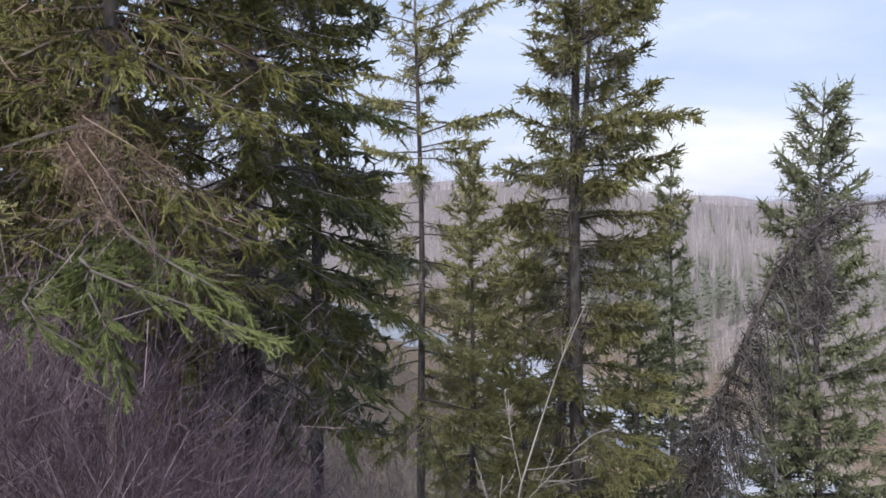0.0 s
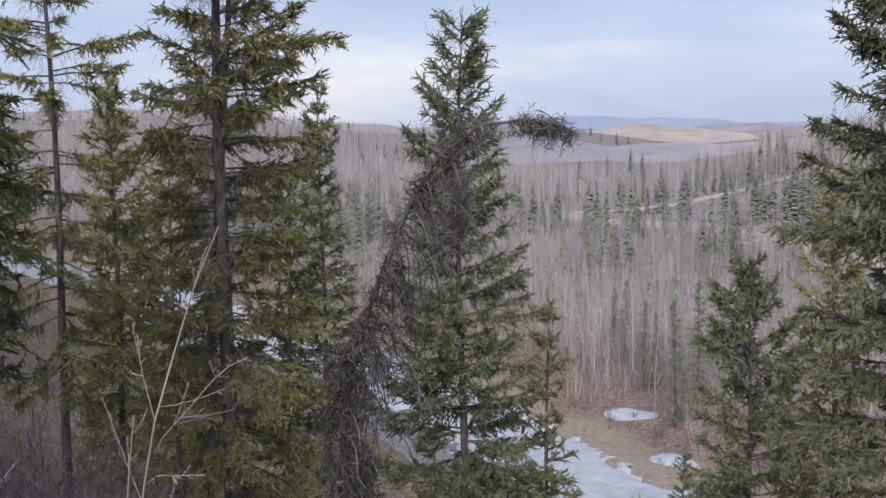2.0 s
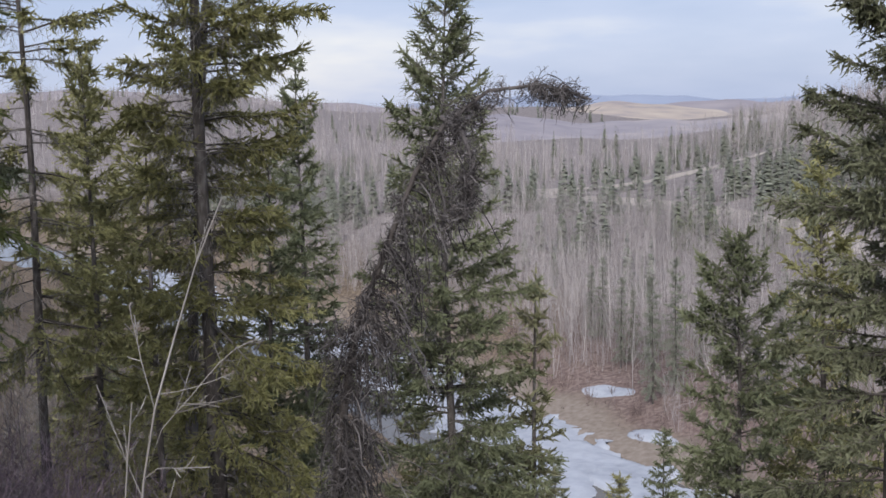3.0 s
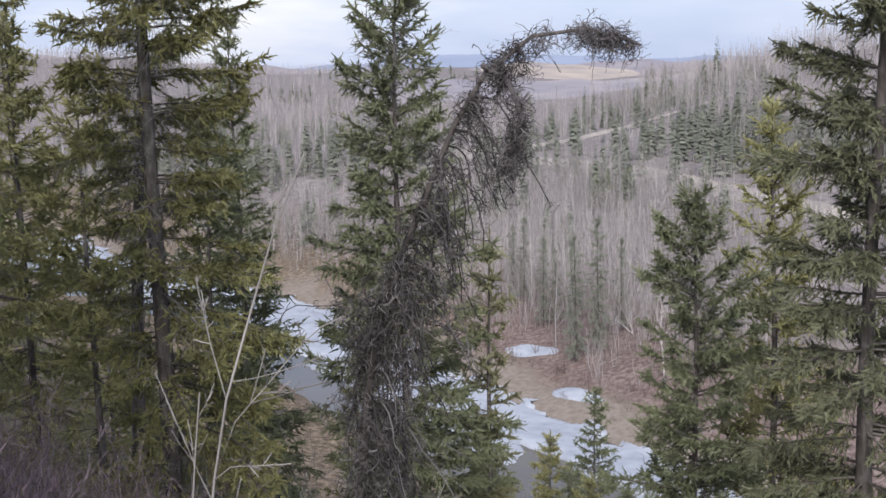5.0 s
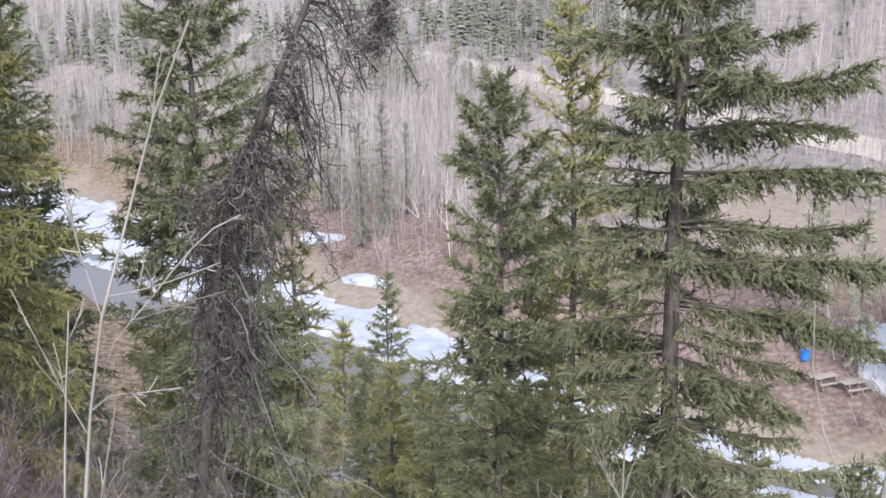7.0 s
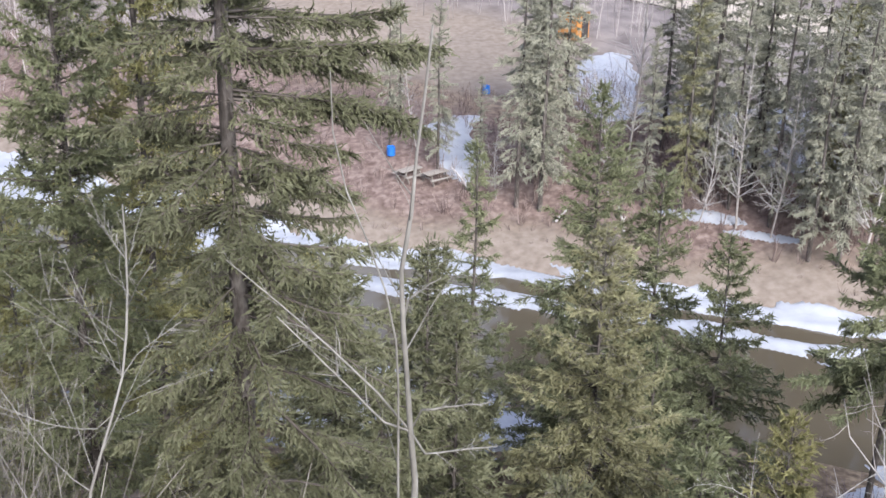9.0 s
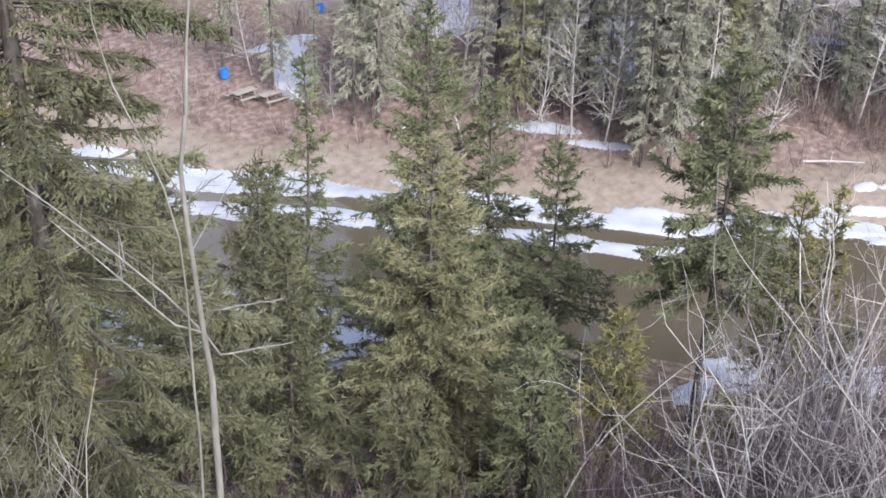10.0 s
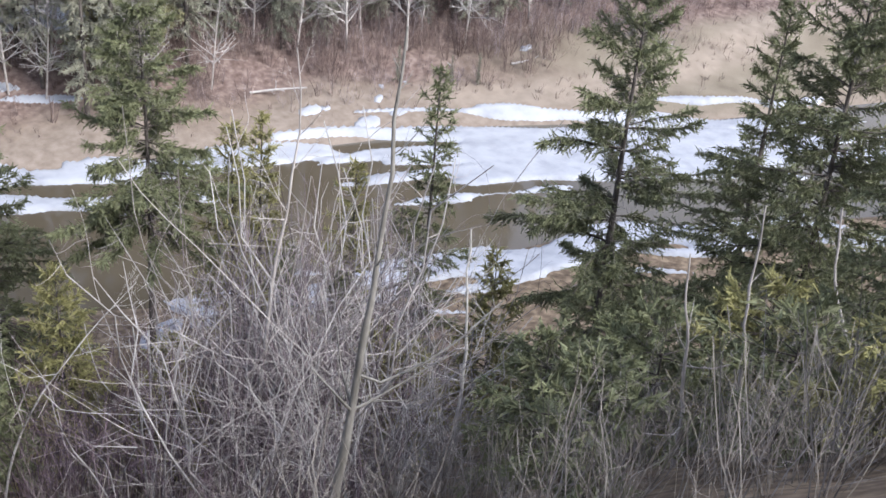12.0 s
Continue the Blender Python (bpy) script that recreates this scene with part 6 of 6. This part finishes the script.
bare_tree("aspen_sapling", rooted([(21.88, 5.5, 12.52), (21.78, 5.92, 13.94), (21.67, 6.36, 15.27), (21.56, 6.76, 16.16), (21.5, 6.9, 17.4)]), 0.045, 0.012, LIGHT, 75, label="slim pale sapling among dark spruces")
bare_tree("leafless_birch", rooted([(23.24, 14.66, 8.22), (23.27, 14.62, 9.17), (23.26, 14.63, 10.69), (23.19, 14.72, 12.38), (23.18, 14.74, 13.4)]), 0.06, 0.014, TWIGGY, 76, mat="birch", label="pale forked leafless birch on the slope",
          limbs=[[(23.26, 14.63, 9.33), (23.41, 14.41, 10.57), (23.54, 14.22, 11.6)]])


def dead_tree():
    """The dead tree by the viewpoint: trunk bowed over at the top, hung with fine dead twigs."""
    line = np.array(rooted([(1.0, 9.75, 21.6), (1.18, 9.69, 22.77), (1.35, 9.63, 23.96), (1.6, 9.48, 24.37), (1.77, 9.41, 24.77), (1.93, 9.43, 25.15), (2.17, 9.56, 25.37), (2.4, 9.59, 25.43), (2.59, 9.7, 25.38), (2.74, 9.81, 25.28)]))
    hang = np.array([(1.98, 9.45, 25.2), (2.12, 9.36, 25.12), (2.2, 9.27, 24.95), (2.16, 9.26, 24.8), (2.11, 9.26, 24.68)])
    rng = np.random.default_rng(71)
    g = line[0].copy()
    seg = np.r_[0, np.cumsum(np.linalg.norm(np.diff(line, axis=0), axis=1))]
    s = np.linspace(0, seg[-1], 20)
    path = np.stack([np.interp(s, seg, line[:, k]) for k in range(3)], -1) - g
    path[1:-1] = (path[:-2] + 2 * path[1:-1] + path[2:]) / 4
    rad = np.linspace(0.05, 0.006, 20)
    top = new("dead_tree")
    top.location = g
    part("trunk", fast_mesh("trunk", *tubes(path[None], rad[None], 8)), M["dead_dark"], top, smooth=True)
    hp = (hang - g)[None]

    # drooping boughs, most on one side, then a net of curled fine twigs on them
    def drooping(count, lo, hi, out_lo, out_hi, drop_lo, drop_hi):
        p0, _ = along(np.repeat(path[None], count, 0), rng.uniform(lo, hi, (count, 1)))
        t = np.linspace(0, 1, 9)[None, :, None]
        out = rng.uniform(out_lo, out_hi, (count, 1, 1)) * np.array([1.0, -0.3, 0]) + rng.normal(0, 0.1, (count, 1, 3)) * np.array([0.5, 1, 0])
        drop = rng.uniform(drop_lo, drop_hi, (count, 1, 1)) * np.array([0, 0, 1.0])
        sway = np.cumsum(rng.normal(0, 0.02, (count, 9, 3)), 1) * t
        return p0 + out * t**0.6 - drop * t**1.7 + sway

    lo1, lr1 = offshoots(rng, path[None], rad[None], 130, 0.05, 0.64, 0.08, 76, -1.1, 0.7, 9)
    up1, ur1 = offshoots(rng, path[None], rad[None], 16, 0.64, 0.86, 0.03, 75, -0.6, 0.4, 9)
    tp1, tr1 = offshoots(rng, path[None], rad[None], 46, 0.80, 0.99, 0.03, 75, -2.0, 0.4, 9)
    h1, hr1 = offshoots(rng, hp, np.linspace(0.012, 0.004, 5)[None], 40, 0.05, 1.0, 0.08, 70, -1.0, 0.4, 9)
    net = drooping(34, 0.70, 0.82, 0.03, 0.26, 0.2, 0.55)
    mass = drooping(110, 0.46, 0.68, -0.14, 0.36, 0.2, 0.6)
    side1 = np.concatenate([net, mass])
    sr1 = np.broadcast_to(np.linspace(0.006, 0.003, 9), side1.shape[:2])
    b1, r1 = np.concatenate([lo1, up1, tp1, h1]), np.maximum(np.concatenate([lr1, ur1, tr1, hr1]) * 0.16, 0.0027)
    b1, r1 = np.concatenate([b1, side1]), np.concatenate([r1, sr1])
    b2, r2 = curls(rng, b1, 11, 9, 0.018, 0.0027)
    b3, r3 = curls(rng, b2, 2, 6, 0.015, 0.0019)
    wood = join_arrays([tubes(hp, np.linspace(0.016, 0.006, 5)[None], 6), tubes(b1, r1, 3), tubes(b2, r2, 1), tubes(b3, r3, 1)])
    part("hanging_deadwood", fast_mesh("hanging_deadwood", *wood), M["dead_veil"], top, "tangle of fine hanging dead twigs")
    tagged(top, "dead dark tree bowed over and hung with fine twigs", "dead tree")


dead_tree()


# ---------------------------------------------------------------- grey shrubs on the open slope
def stems_shrub(name, seed, h, label, stems=7, spread=0.5):
    rng = np.random.default_rng(seed)
    a = rng.uniform(0, 2 * np.pi, stems)
    sp = rng.uniform(0.2, 1.0, stems) * h * spread
    s = np.linspace(0, 1, 8)
    ln = h * rng.uniform(0.65, 1.05, stems)
    p = np.stack([np.cos(a)[:, None] * sp[:, None] * (0.1 + s[None]) * 0.7 + np.cumsum(rng.normal(0, 0.045 * h, (stems, 8)), 1) * s[None] ** 0.5, np.sin(a)[:, None] * sp[:, None] * (0.1 + s[None]) * 0.7 + np.cumsum(rng.normal(0, 0.045 * h, (stems, 8)), 1) * s[None] ** 0.5, ln[:, None] * s[None] - 0.15], -1)
    rad = np.broadcast_to(np.linspace(0.0042 * h, 0.0012 * h, 8), (stems, 8))
    top = new(name)
    for k in range(stems):
        part("stem", fast_mesh("stem", *tubes(p[k : k + 1], rad[k : k + 1], 5)), M["aspen"], top, smooth=True)
    m = bare_arrays(rng, p, rad, [(7, 0.15, 0.95, 0.5, 74, 0.22, 0.26, 9, 0.5), (5, 0.15, 0.97, 0.45, 58, 0.1, 0.3, 7, 0.45), (1, 0.2, 0.97, 0.45, 50, 0.05, 0.25, 4)], (5, 4, 3, 1))
    limbs = stems * 7
    bv, bf = np.asarray(m[1][0]).reshape(limbs, -1, 3), len(m[1][1]) // limbs
    for k in range(limbs):
        part("branch", fast_mesh("branch", bv[k], np.asarray(m[1][1])[:bf]), M["twig_pale"], top, smooth=True)
    tagged(part("twig_spray", fast_mesh("twig_spray", *join_arrays(m[2:])), M["twig_mauve"], top), "fine purple-brown twigs", kind="stuff")
    return tagged(top, label, "shrub", "leafless shrubs")


def slope_bushes():
    rng = np.random.default_rng(90)
    kinds = [stems_shrub("leafless_shrub", 91 + k, 6.0, "pale grey leafless shrub with many crossing branches", 4 + k) for k in range(3)]
    spots = [(44.5, 24.5), (46, 22), (50.5, 23), (54, 22.5), (59, 22), (53, 20), (47.5, 19.5), (57, 20.5), (42.5, 21)]
    for k, (az, r) in enumerate(spots):
        x, y = 3.5 + r * math.sin(radians(az)), 3.0 + r * math.cos(radians(az))
        g = terrain(x, y)
        s = max(0.3, (24.2 - 0.50 * r - g) / 6.0) * rng.uniform(0.8, 1.1)
        m = pose(x, y, g, 0, 0, k * 67)
        if k < 3:
            ob = kinds[k]
            ob.matrix_basis = m
        else:
            ob = copy_thing(kinds[k % 3], m)
        ob.scale = (s, s, s)
    tall = [stems_shrub("bushy_aspen", 95 + k, 8.5, "tall pale leafless aspen clump with fine branches", 6, 0.22) for k in range(2)]
    for k, (az, r, h) in enumerate([(50.5, 24, 9.8), (52.5, 22.5, 9.2), (54, 25.5, 10.4), (48.5, 26, 9.6), (51.5, 27, 10.6), (47, 25.5, 8.2), (58, 26, 7.6), (46, 26, 7.0), (49.5, 19, 4.6), (54.5, 18.5, 4.4), (52, 21.5, 6.0), (57, 19.5, 4.4), (47, 20.5, 4.8)]):
        x, y = 3.5 + r * math.sin(radians(az)), 3.0 + r * math.cos(radians(az))
        m = pose(x, y, terrain(x, y), 0, 0, k * 71)
        if k < 2:
            ob = tall[k]
            ob.matrix_basis = m
        else:
            ob = copy_thing(tall[k % 2], m)
        s = h / 8.5
        ob.scale = (s, s, s)


slope_bushes()


def purple_brush():
    """The dark fine brush behind the pale stems, and low growth on the bare slope."""
    rng = np.random.default_rng(97)
    tw = [shrub_template(rng, 4.2, 8, 1.2, 6, 0.013, 3) for _ in range(5)]
    x, y = sector(rng, 100, 21, 33, 34, 57)
    scatter("brush_thicket", tw, x, y, rng.uniform(0.75, 1.15, len(x)), rng, M["red_twig"], "dark purple-brown leafless brush behind pale stems", "shrubs")
    high = [shrub_template(rng, 8.4, 9, 1.7, 8, 0.02, 4) for _ in range(4)]
    x, y = sector(rng, 30, 23.5, 29, 44.5, 56)
    scatter("brush_thicket", high, x, y, rng.uniform(0.7, 1.05, len(x)), rng, M["twig_mauve"], "tall mauve leafless brush in front of the river", "shrubs")
    lo = [shrub_template(rng, 1.9, 9, 0.9, 4, 0.009, 3) for _ in range(5)]
    x, y = sector(rng, 70, 17, 26, 43, 57)
    xc, yc = sector(rng, 60, 18, 27, 10, 40)
    x, y = np.r_[x, xc], np.r_[y, yc]
    scatter("brush_thicket", lo, x, y, rng.uniform(0.5, 1.2, len(x)), rng, M["red_twig"], "low tangled leafless brush over the steep slope", "shrubs")


purple_brush()
